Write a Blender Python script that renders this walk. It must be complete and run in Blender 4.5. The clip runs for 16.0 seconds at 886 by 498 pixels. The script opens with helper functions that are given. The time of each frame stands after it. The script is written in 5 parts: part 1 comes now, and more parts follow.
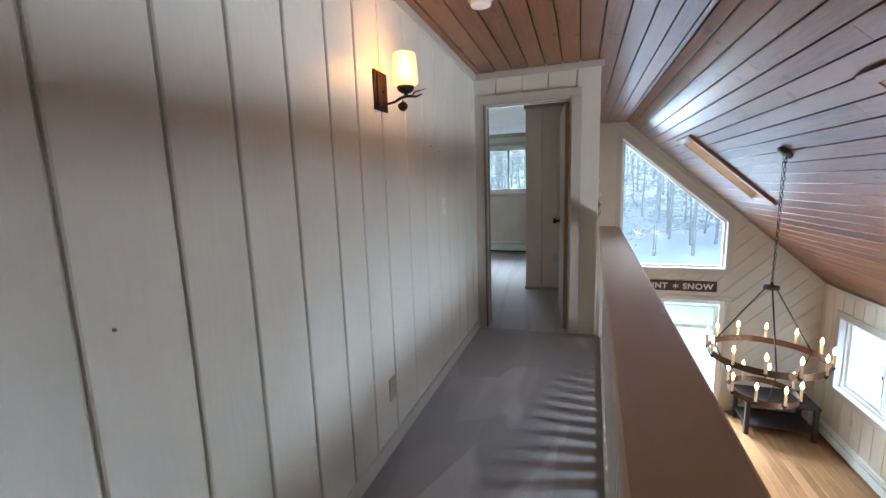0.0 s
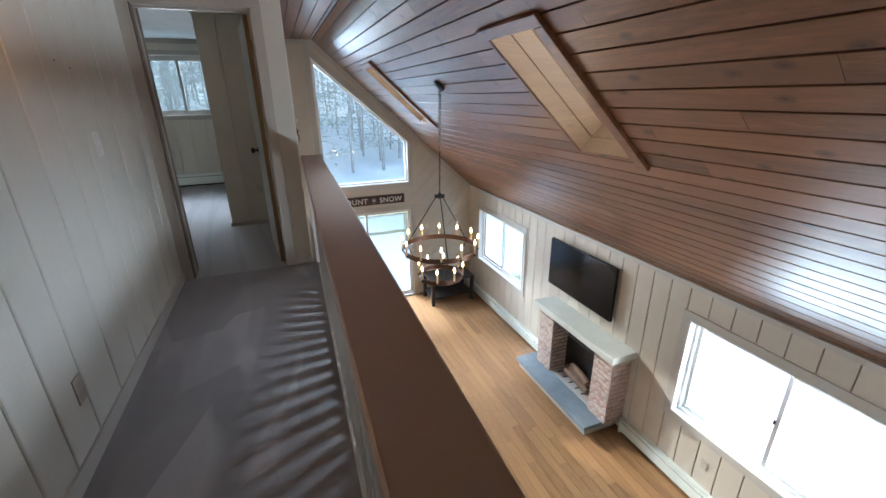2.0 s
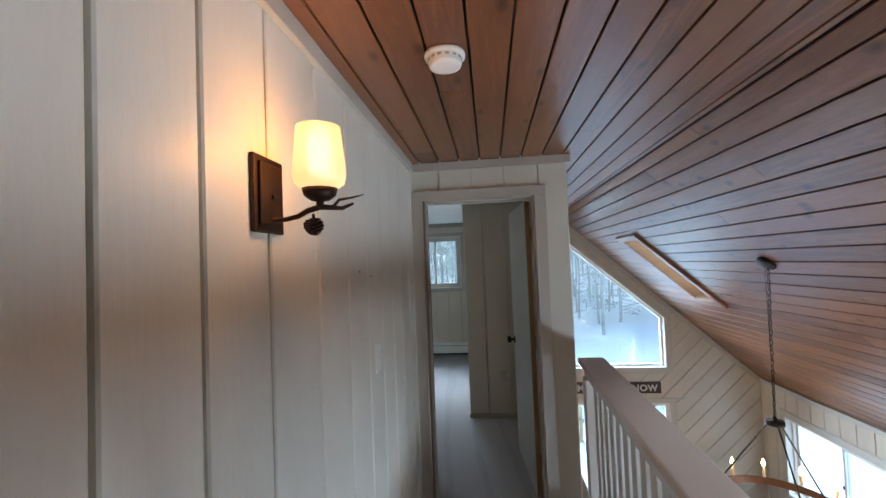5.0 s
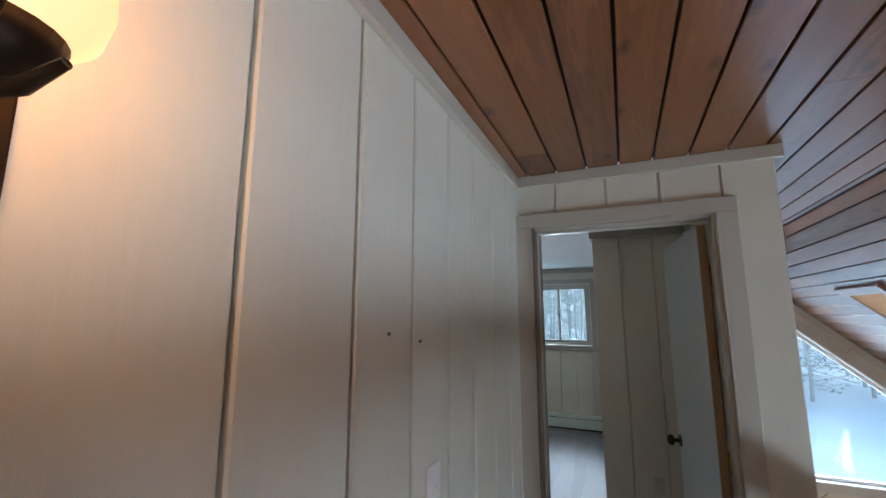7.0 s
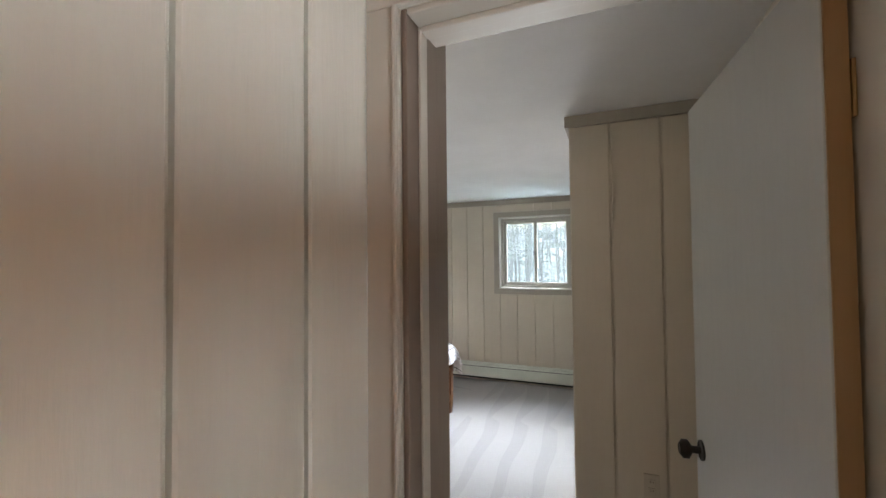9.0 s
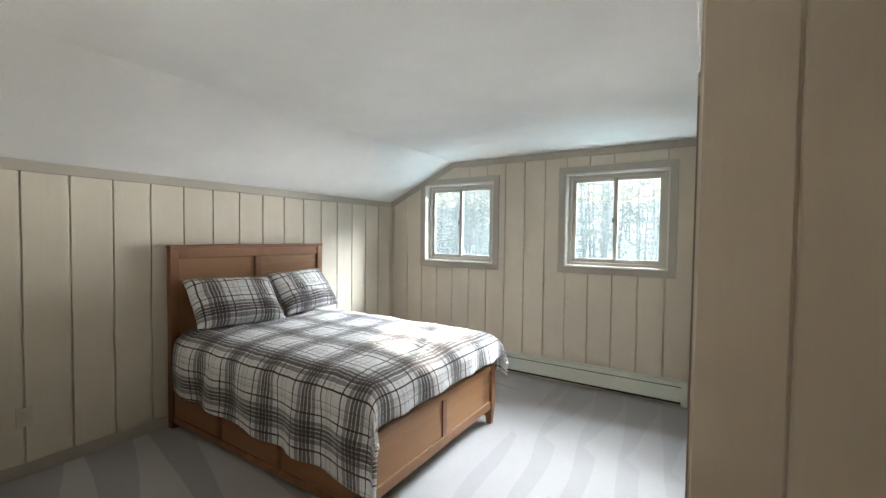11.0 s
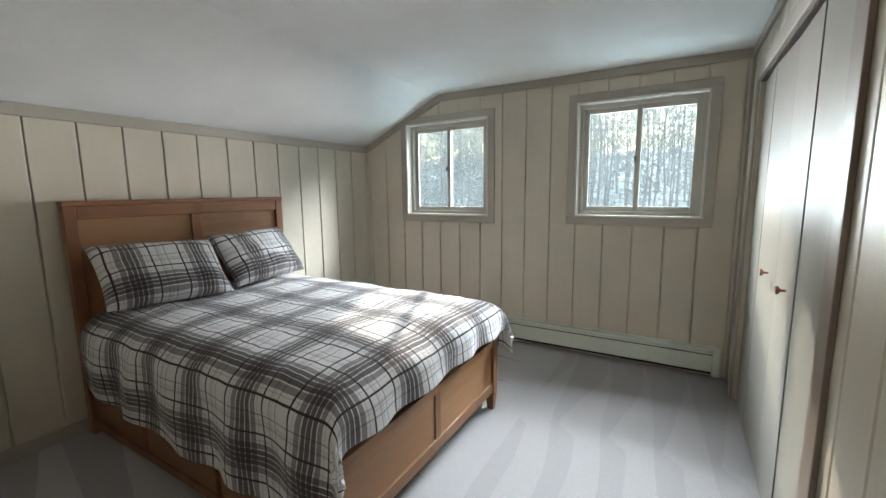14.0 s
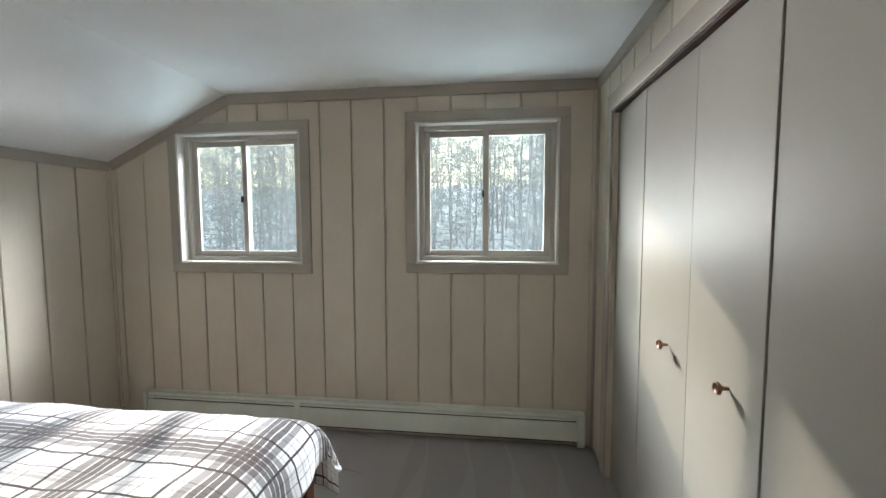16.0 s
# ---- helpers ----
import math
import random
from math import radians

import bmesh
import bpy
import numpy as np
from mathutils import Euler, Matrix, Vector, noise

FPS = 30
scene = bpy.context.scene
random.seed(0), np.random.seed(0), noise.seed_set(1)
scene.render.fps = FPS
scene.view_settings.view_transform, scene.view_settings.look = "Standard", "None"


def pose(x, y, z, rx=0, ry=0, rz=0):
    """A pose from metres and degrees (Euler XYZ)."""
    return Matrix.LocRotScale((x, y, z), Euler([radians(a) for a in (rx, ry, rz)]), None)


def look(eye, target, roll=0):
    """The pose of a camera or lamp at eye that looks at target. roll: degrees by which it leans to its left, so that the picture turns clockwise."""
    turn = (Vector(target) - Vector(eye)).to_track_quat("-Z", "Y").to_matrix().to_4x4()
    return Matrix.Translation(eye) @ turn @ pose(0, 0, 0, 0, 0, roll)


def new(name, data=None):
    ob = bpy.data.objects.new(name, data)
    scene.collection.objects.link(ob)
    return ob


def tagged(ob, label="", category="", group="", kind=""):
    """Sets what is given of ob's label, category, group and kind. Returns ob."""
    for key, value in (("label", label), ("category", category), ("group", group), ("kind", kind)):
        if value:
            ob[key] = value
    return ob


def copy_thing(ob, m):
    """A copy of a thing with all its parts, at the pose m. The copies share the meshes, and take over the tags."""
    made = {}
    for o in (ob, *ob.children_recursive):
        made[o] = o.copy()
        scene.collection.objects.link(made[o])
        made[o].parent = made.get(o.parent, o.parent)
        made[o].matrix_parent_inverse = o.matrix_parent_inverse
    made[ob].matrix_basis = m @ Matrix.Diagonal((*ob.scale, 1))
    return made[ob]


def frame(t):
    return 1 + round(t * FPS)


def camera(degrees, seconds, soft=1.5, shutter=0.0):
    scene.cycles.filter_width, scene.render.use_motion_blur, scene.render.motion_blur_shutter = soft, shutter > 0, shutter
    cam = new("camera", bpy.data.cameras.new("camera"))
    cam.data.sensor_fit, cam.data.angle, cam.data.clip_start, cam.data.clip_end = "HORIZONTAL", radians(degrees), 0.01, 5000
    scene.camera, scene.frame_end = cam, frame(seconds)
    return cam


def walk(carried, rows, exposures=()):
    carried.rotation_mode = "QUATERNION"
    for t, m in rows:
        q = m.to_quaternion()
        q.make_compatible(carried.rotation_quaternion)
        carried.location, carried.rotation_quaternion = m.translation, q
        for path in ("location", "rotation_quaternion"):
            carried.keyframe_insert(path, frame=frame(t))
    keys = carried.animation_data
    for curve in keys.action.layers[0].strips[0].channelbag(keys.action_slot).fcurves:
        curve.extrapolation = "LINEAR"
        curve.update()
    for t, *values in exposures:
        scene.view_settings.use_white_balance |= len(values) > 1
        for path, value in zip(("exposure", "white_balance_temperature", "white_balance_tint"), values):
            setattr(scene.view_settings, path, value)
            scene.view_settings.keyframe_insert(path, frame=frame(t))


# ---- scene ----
cam = camera(94.5, 16.0)

PATH = [
    (0, (0.907, -3.692, 1.341), (0.274, -1.818, 1.041), -1.9),
    (0.5, (0.864, -3.665, 1.442), (0.614, -1.726, 1.023), -1.9),
    (1, (0.823, -3.671, 1.461), (0.954, -1.746, 0.934), -1.6),
    (1.5, (0.798, -3.712, 1.453), (1.235, -1.861, 0.836), -1.2),
    (2, (0.897, -3.72, 1.426), (1.574, -1.973, 0.728), -0.6),
    (2.5, (1.03, -3.718, 1.413), (1.816, -2.025, 0.695), 0.5),
    (3, (1.056, -3.683, 1.427), (1.816, -1.939, 0.809), 1.1),
    (3.5, (0.924, -3.539, 1.473), (1.535, -1.684, 1.04), 0.3),
    (4, (0.725, -3.313, 1.534), (1.1, -1.363, 1.295), -1.0),
    (4.5, (0.601, -3.056, 1.575), (0.673, -1.058, 1.505), -1.9),
    (5, (0.517, -2.772, 1.62), (0.294, -0.785, 1.687), -2.3),
    (5.2, (0.489, -2.68, 1.631), (0.157, -0.712, 1.745), -2.3),
    (7.3, (0.462, -1.800, 1.640), (-0.338, 0.006, 1.954), 0.1),
    (7.6, (0.515, -1.624, 1.609), (-0.287, 0.193, 1.846), -0.4),
    (8, (0.524, -1.367, 1.549), (-0.238, 0.474, 1.718), -0.65),
    (8.2, (0.509, -1.247, 1.531), (-0.239, 0.602, 1.669), -0.6),
    (10.3, (0.364, 0.005, 1.560), (-0.538, 1.791, 1.532), 1.2),
    (10.5, (0.328, 0.072, 1.530), (-0.625, 1.829, 1.490), 0.9),
    (11, (0.268, 0.300, 1.458), (-0.801, 1.989, 1.393), 0.7),
    (11.5, (0.255, 0.482, 1.438), (-0.922, 2.095, 1.317), 0.3),
    (12, (0.262, 0.596, 1.409), (-0.992, 2.145, 1.234), -0.2),
    (12.5, (0.221, 0.644, 1.402), (-1.058, 2.162, 1.161), -0.5),
    (13, (0.191, 0.692, 1.394), (-1.089, 2.203, 1.116), -0.7),
    (13.5, (0.09, 0.77, 1.391), (-1.086, 2.36, 1.095), -0.7),
    (14, (-0.102, 0.877, 1.397), (-1.104, 2.585, 1.115), -0.7),
    (14.5, (-0.259, 0.985, 1.428), (-1.052, 2.803, 1.164), -0.8),
    (15, (-0.315, 1.17, 1.421), (-0.903, 3.068, 1.195), -0.7),
    (15.2, (-0.318, 1.266, 1.449), (-0.82, 3.19, 1.237), -0.9),
    (15.5, (-0.357, 1.446, 1.452), (-0.736, 3.402, 1.279), -0.5),
    (16, (-0.375, 1.744, 1.455), (-0.625, 3.723, 1.313), -0.2),
]
EXPOSURES = [(0, 1.98, 5700, 8), (1.5, 1.62, 5700, 8), (2.5, 1.45, 5700, 8), (3.3, 1.38, 5700, 8), (4, 1.68, 5700, 8), (5, 1.6, 5600, 7), (7.5, 1.6, 5500, 6), (8.2, 1.95, 6500, 14),
             (10.5, 2.55, 6700, 10), (12, 2.48, 6700, 10), (14, 2.06, 6600, 10), (15, 1.98, 6600, 10), (16, 1.85, 6800, 13)]
walk(cam, [(t, look(eye, to, roll)) for t, eye, to, roll in PATH], EXPOSURES)

# ---- light ----
SUN_DIR = Vector((0.42, -1.0, -0.54)).normalized()
world = bpy.data.worlds.new("sky")
scene.world = world
world.use_nodes = True
wn = world.node_tree.nodes
sky = wn.new("ShaderNodeTexSky")
sky.sky_type = "NISHITA"
sky.sun_disc = False
sky.sun_elevation = math.asin(-SUN_DIR.z)
sky.sun_rotation = math.atan2(-SUN_DIR.x, -SUN_DIR.y)
sky.air_density, sky.dust_density, sky.ozone_density = 1.2, 3.0, 1.5
world.node_tree.links.new(sky.outputs[0], wn["Background"].inputs[0])
wn["Background"].inputs[1].default_value = 0.15


def lamp(name, kind, energy, color, m, **kw):
    data = bpy.data.lights.new(name, kind)
    data.energy, data.color = energy, color
    for k, v in kw.items():
        if k == "size":
            data.size = v
        elif k == "size_y":
            data.shape = "RECTANGLE"
            data.size_y = v
        elif k == "angle":
            data.angle = v
        elif k == "soft":
            data.shadow_soft_size = v
    ob = new(name, data)
    ob.matrix_world = m
    return ob


SKYBLUE = (0.80, 0.90, 1.0)
lamp("sun", "SUN", 2.2, (1.0, 0.94, 0.84), look((0, 0, 20), Vector((0, 0, 20)) + SUN_DIR), angle=radians(1.2))
lamp("sconce_lamp", "POINT", 0.80, (1.0, 0.37, 0.06), pose(0.135, -1.868, 1.905), soft=0.03)
for k in range(3):
    a = 2 * math.pi * k / 3
    lamp("chandelier_lamp", "POINT", 1.2, (1.0, 0.66, 0.34), pose(2.445 + 0.3 * math.cos(a), 0.36 + 0.3 * math.sin(a), 0.03), soft=0.05)
# the open sky and the bright snow before each window and over each skylight
lamp("sky_bedroom_window", "AREA", 1350, SKYBLUE, look((-0.9, 9.0, 4.9), (-1.4, 4.3, 1.6)), size=7.0, size_y=2.0)
lamp("snow_bedroom_window", "AREA", 1150, (0.92, 0.96, 1.0), look((-2.0, 13.0, 1.2), (-1.4, 4.3, 1.5)), size=9.0, size_y=2.2)
lamp("sky_gable", "AREA", 1000, SKYBLUE, look((1.0, 9.8, 7.8), (2.3, 3.96, 0.4)), size=8.0, size_y=3.5)
lamp("sky_side_window", "AREA", 50, SKYBLUE, look((6.2, 2.6, 0.9), (4.3, 2.6, -1.2)), size=2.4, size_y=1.6)
lamp("snow_side_window", "AREA", 78, (0.94, 0.97, 1.0), look((4.95, -2.2, -1.25), (0.0, -2.4, 0.9)), size=1.8, size_y=1.1)
lamp("sky_side_window", "AREA", 70, SKYBLUE, look((6.2, -2.2, 0.9), (4.3, -2.2, -1.2)), size=2.8, size_y=1.6)
for y in (-1.42, 2.25):
    lamp("sky_skylight", "AREA", 240, SKYBLUE, look((2.62 + 2.4, y, 1.44 + 1.9), (2.62, y, 1.44)), size=2.6, size_y=2.2)

# ---- material kit ----
class Kit:
    def __init__(self, name):
        self.m = bpy.data.materials.new(name)
        self.m.use_nodes = True
        self.t = self.m.node_tree
        self.b = self.t.nodes["Principled BSDF"]

    def node(self, kind, **inputs):
        n = self.t.nodes.new(kind)
        for k, v in inputs.items():
            self.put(n.inputs[k.replace("_", " ")], v)
        return n

    def put(self, sock, v):
        if hasattr(v, "links") or isinstance(v, bpy.types.NodeSocket):
            self.t.links.new(v, sock)
        else:
            sock.default_value = v

    def coords(self, scale=(1, 1, 1), uv=False, rot=(0, 0, 0)):
        c = self.t.nodes.new("ShaderNodeTexCoord")
        mp = self.t.nodes.new("ShaderNodeMapping")
        mp.inputs["Scale"].default_value = scale
        mp.inputs["Rotation"].default_value = rot
        self.t.links.new(c.outputs["UV" if uv else "Object"], mp.inputs["Vector"])
        return mp.outputs[0]

    def noise(self, scale, vec, detail=4, rough=0.55, dist=0.0):
        n = self.node("ShaderNodeTexNoise", Scale=scale, Detail=detail, Roughness=rough, Distortion=dist, Vector=vec)
        return n.outputs[0]

    def ramp(self, fac, stops, interp="LINEAR"):
        n = self.t.nodes.new("ShaderNodeValToRGB")
        n.color_ramp.interpolation = interp
        el = n.color_ramp.elements
        while len(el) < len(stops):
            el.new(0.5)
        for e, (p, c) in zip(el, stops):
            e.position = p
            e.color = (*c, 1) if isinstance(c, tuple) else (c, c, c, 1)
        self.put(n.inputs[0], fac)
        return n.outputs[0]

    def mix(self, fac, a, b, mode="MIX"):
        n = self.t.nodes.new("ShaderNodeMix")
        n.data_type = "RGBA"
        n.blend_type = mode
        self.put(n.inputs[0], fac)
        for s, v in ((n.inputs[6], a), (n.inputs[7], b)):
            self.put(s, (*v, 1) if isinstance(v, tuple) and len(v) == 3 else v)
        return n.outputs[2]

    def math(self, op, a, b=0.0):
        n = self.t.nodes.new("ShaderNodeMath")
        n.operation = op
        self.put(n.inputs[0], a)
        self.put(n.inputs[1], b)
        return n.outputs[0]

    def bump(self, height, strength=0.3, distance=0.002, normal=None):
        n = self.node("ShaderNodeBump", Strength=strength, Distance=distance, Height=height)
        if normal is not None:
            self.put(n.inputs["Normal"], normal)
        self.put(self.b.inputs["Normal"], n.outputs[0])
        return n.outputs[0]

    def surf(self, color=None, rough=None, metal=None, spec=None, coat=None):
        for k, v in (("Base Color", color), ("Roughness", rough), ("Metallic", metal), ("Specular IOR Level", spec), ("Coat Weight", coat)):
            if v is not None:
                self.put(self.b.inputs[k], (*v, 1) if isinstance(v, tuple) and len(v) == 3 else v)
        return self.m


def shade(c, f):
    return tuple(min(1.0, x * f) for x in c)


def painted_wood(name, color, rough=0.42, grain=(7, 7, 0.7), strength=0.35, scuff=0.10, spec=None, streak=0.08):
    k = Kit(name)
    big = k.noise(1.3, k.coords(), 3)
    fine = k.noise(9, k.coords(grain), 5, 0.65)
    obj = k.t.nodes.new("ShaderNodeObjectInfo").outputs["Random"]
    c = k.mix(k.ramp(big, [(0.35, 0.0), (0.7, 1.0)]), shade(color, 1 - scuff), shade(color, 1.04))
    c = k.mix(k.math("MULTIPLY", obj, 0.25), c, shade(color, 0.88))
    c = k.mix(k.ramp(fine, [(0.38, streak), (0.5, 0.0)]), c, shade(color, 0.72))
    k.bump(fine, strength, 0.0015)
    return k.surf(c, k.ramp(fine, [(0.3, rough + 0.05), (0.7, rough)]), spec=spec)


def stained_wood(name, dark, light, along="y", rough=0.32, random="island", spec=0.5, ring=5.0, knot=0.8, ringy=0.32, relief=0.25):
    k = Kit(name)
    sc = {"x": (0.35, 4, 4), "y": (4, 0.35, 4), "z": (4, 4, 0.35)}[along]
    if random == "island":
        r = k.t.nodes.new("ShaderNodeNewGeometry").outputs["Random Per Island"]
    else:
        r = k.t.nodes.new("ShaderNodeObjectInfo").outputs["Random"]
    co = k.t.nodes.new("ShaderNodeVectorMath")
    co.operation = "ADD"
    k.put(co.inputs[0], k.coords(sc))
    sh = k.t.nodes.new("ShaderNodeCombineXYZ")
    for i in range(3):
        k.put(sh.inputs[i], k.math("MULTIPLY", r, 17.0 + 9 * i))
    k.put(co.inputs[1], sh.outputs[0])
    v = co.outputs[0]
    broad = k.noise(ring, v, 3, 0.5, 1.2)
    wav = k.math("SINE", k.math("MULTIPLY", broad, 46.0))
    fine = k.noise(40, v, 4, 0.7)
    c = k.mix(k.ramp(broad, [(0.3, 0.0), (0.7, 1.0)]), dark, light)
    c = k.mix(k.ramp(wav, [(0.1, 0.0), (1.0, ringy)]), c, shade(dark, 0.75))
    c = k.mix(k.ramp(fine, [(0.35, 0.4), (0.6, 0.0)]), c, shade(dark, 0.6))
    c = k.mix(k.math("MULTIPLY", r, 0.7), c, shade(light, 1.15))
    c = k.mix(k.ramp(k.math("FRACT", k.math("MULTIPLY", r, 7.3)), [(0.0, 0.45), (0.35, 0.0)]), c, shade(dark, 0.8))
    kv = k.t.nodes.new("ShaderNodeVectorMath")
    kv.operation = "ADD"
    k.put(kv.inputs[0], k.coords({"x": (1.5, 4.2, 4.2), "y": (4.2, 2.0, 4.2), "z": (4.2, 4.2, 1.5)}[along]))
    k.put(kv.inputs[1], sh.outputs[0])
    knots = k.node("ShaderNodeTexVoronoi", Scale=1.0, Vector=kv.outputs[0])
    if along == "y":
        knots_node = knots
        knots_node.voronoi_dimensions = "2D"
    kd = k.ramp(k.math("ADD", knots.outputs["Distance"], k.math("MULTIPLY", fine, 0.08)), [(0.055, 1.0), (0.075, 0.45), (0.085, 0.65), (0.13, 0.0)])
    c = k.mix(k.math("MULTIPLY", kd, knot), c, shade(dark, 0.22))
    k.bump(fine, relief, 0.001)
    return k.surf(c, k.ramp(fine, [(0.2, rough), (0.8, rough + 0.14)]), spec=spec)


def plain(name, color, rough=0.5, metal=0.0, wear=0.12, bump=0.15, scale=30, spec=None):
    k = Kit(name)
    a, b = k.noise(3, k.coords(), 3), k.noise(scale, k.coords(), 5)
    c = k.mix(k.ramp(a, [(0.35, 0.0), (0.7, 1.0)]), shade(color, 1 - wear), shade(color, 1 + wear * 0.5))
    c = k.mix(k.ramp(b, [(0.35, 0.3), (0.6, 0.0)]), c, shade(color, 1 - wear * 1.6))
    k.bump(b, bump, 0.001)
    return k.surf(c, k.ramp(b, [(0.3, rough), (0.7, min(1, rough + 0.1))]), metal, spec)


def glow(name, color, strength):
    k = Kit(name)
    k.put(k.b.inputs["Emission Color"], (*color, 1))
    k.b.inputs["Emission Strength"].default_value = strength
    return k.surf(color, 0.5)


def glass(name, tint=(0.93, 0.97, 0.96), haze=0.0, sheen=0.9):
    """A thin pane: see-through, mirroring more the more it is seen aslant; haze: share of a pale veil mixed in for the
    hazy view and screens.
    """
    k = Kit(name)
    gl = k.node("ShaderNodeBsdfGlossy", Roughness=0.02)
    tr = k.t.nodes.new("ShaderNodeBsdfTransparent")
    tr.inputs[0].default_value = (*tint, 1)
    lw = k.node("ShaderNodeLayerWeight", Blend=0.5)
    mirror = k.math("ADD", k.math("MULTIPLY", k.math("POWER", lw.outputs["Facing"], 4.0), sheen), 0.03)
    mx = k.t.nodes.new("ShaderNodeMixShader")
    body = tr.outputs[0]
    if haze:
        tl = k.node("ShaderNodeBsdfTranslucent")
        tl.inputs[0].default_value = (0.85, 0.92, 0.95, 1)
        m2 = k.t.nodes.new("ShaderNodeMixShader")
        # uneven pale veil that puts the view's haze into the pane
        veil = k.noise(2.5, k.coords(), 3)
        k.put(m2.inputs[0], k.ramp(veil, [(0.3, haze * 0.8), (0.7, haze * 1.2)]))
        k.put(m2.inputs[1], tr.outputs[0])
        k.put(m2.inputs[2], tl.outputs[0])
        body = m2.outputs[0]
    k.put(mx.inputs[0], mirror)
    k.put(mx.inputs[1], body)
    k.put(mx.inputs[2], gl.outputs[0])
    k.t.links.new(mx.outputs[0], k.t.nodes["Material Output"].inputs[0])
    return k.m


CREAM = painted_wood("cream_painted_boards", (0.60, 0.54, 0.44))
CREAM_DIAG = painted_wood("cream_diagonal_boards", (0.60, 0.54, 0.44), grain=(3, 3, 3))
HALLPAINT = painted_wood("hall_painted_boards", (0.71, 0.695, 0.61), 0.36, strength=0.6)
TAUPE = painted_wood("taupe_trim_paint", (0.40, 0.36, 0.30), 0.45, strength=0.12, streak=0.05)
GREIGE = painted_wood("greige_casing_paint", (0.52, 0.49, 0.43), 0.4, strength=0.12, streak=0.04)
LININGPAINT = painted_wood("window_lining_paint", (0.62, 0.59, 0.54), 0.4, strength=0.1, streak=0.04)
# dark brown with the shade of unlit trim and returns put into the colour
SHADEDPAINT = painted_wood("shaded_brown_paint", (0.21, 0.165, 0.13), 0.4, strength=0.15)
RAWEDGE = painted_wood("bare_brown_door_edge", (0.30, 0.19, 0.09), 0.6, strength=0.3)
CAPPAINT = painted_wood("rail_cap_paint", (0.52, 0.42, 0.34), 0.30, strength=0.10, scuff=0.04)
RAILWHITE = painted_wood("baluster_paint", (0.66, 0.64, 0.60), 0.4, strength=0.2)
CLOSET = painted_wood("closet_gloss_paint", (0.33, 0.315, 0.275), 0.40, strength=0.02, spec=0.05, streak=0.0, grain=(3, 3, 0.7))
DOORPAINT = painted_wood("door_paint", (0.46, 0.46, 0.42), 0.35, strength=0.15)
WHITEVINYL = plain("white_window_vinyl", (0.78, 0.78, 0.76), 0.35, wear=0.05)
ALMOND = plain("almond_window_frame", (0.46, 0.43, 0.37), 0.4, wear=0.06)
PLASTER = plain("white_ceiling_plaster", (0.80, 0.80, 0.79), 0.85, wear=0.04, bump=0.25, scale=60)
PINE = stained_wood("stained_pine_ceiling", (0.080, 0.029, 0.012), (0.24, 0.10, 0.040), "y", 0.27, spec=0.65, ringy=0.5, relief=0.05)
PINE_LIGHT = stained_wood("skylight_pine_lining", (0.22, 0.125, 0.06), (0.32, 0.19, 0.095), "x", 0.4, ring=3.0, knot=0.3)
OAK = stained_wood("oak_floor", (0.21, 0.10, 0.04), (0.335, 0.185, 0.08), "y", 0.26, random="object", ring=3.0, knot=0.12)
OAK_FAR = stained_wood("oak_floor_far", (0.21, 0.10, 0.04), (0.335, 0.185, 0.08), "y", 0.26, ring=3.0, knot=0.12)
BEDWOOD = stained_wood("acacia_bed_wood", (0.13, 0.052, 0.024), (0.26, 0.115, 0.05), "y", 0.4, random="object", ring=3.0, knot=0.3)
BEDWOOD2 = stained_wood("acacia_bed_panel", (0.22, 0.105, 0.045), (0.33, 0.17, 0.075), "y", 0.42, random="object", ring=2.0, knot=0.3)
BLACK = plain("black_painted_metal", (0.015, 0.014, 0.013), 0.45, 0.3)
BRONZE = plain("oil_rubbed_bronze", (0.055, 0.028, 0.016), 0.45, 0.7, wear=0.5, scale=18)
BROWNRING = plain("bronze_ring", (0.10, 0.045, 0.022), 0.4, 0.6, wear=0.3)
DARKWOOD = plain("espresso_wood", (0.018, 0.014, 0.012), 0.4)
SLATE = plain("bluestone_hearth", (0.20, 0.24, 0.27), 0.55, wear=0.2, bump=0.5, scale=14)
MANTEL = plain("pale_painted_mantel", (0.58, 0.60, 0.54), 0.4, wear=0.08)
HEATER = plain("baseboard_heater_enamel", (0.70, 0.74, 0.66), 0.35, wear=0.08)
# near-black that stands for the shade inside slots and gaps
DARKGAP = plain("slot_shade", (0.02, 0.02, 0.02), 0.8)
SOOT = plain("sooty_firebox", (0.022, 0.018, 0.016), 0.9, wear=0.5)
MORTAR = plain("mortar", (0.42, 0.38, 0.34), 0.9)
LOGWOOD = plain("split_log", (0.17, 0.10, 0.06), 0.85, wear=0.35, scale=12)
SIGNWOOD = plain("dark_sign_board", (0.055, 0.028, 0.024), 0.6, wear=0.3)
SIGNWHITE = plain("sign_lettering", (0.62, 0.58, 0.52), 0.7)
SCREEN = plain("tv_screen", (0.006, 0.006, 0.006), 0.06, wear=0.05, bump=0.0, spec=0.12)
PLASTIC = plain("white_plastic", (0.84, 0.84, 0.82), 0.4, wear=0.04)
OUTLETCREAM = plain("cream_outlet_plastic", (0.52, 0.47, 0.38), 0.4, wear=0.05)
CANDLE = plain("cream_candle_sleeve", (0.62, 0.50, 0.34), 0.5)
BULB = glow("warm_bulb", (1.0, 0.66, 0.30), 5)
SHADEGLOW = glow("sconce_glass_core", (1.0, 0.76, 0.50), 4.5)
SNOW = plain("snow", (0.82, 0.85, 0.90), 0.7, wear=0.05, bump=0.6, scale=3)
BARK = plain("bark", (0.30, 0.28, 0.26), 0.9, wear=0.4)
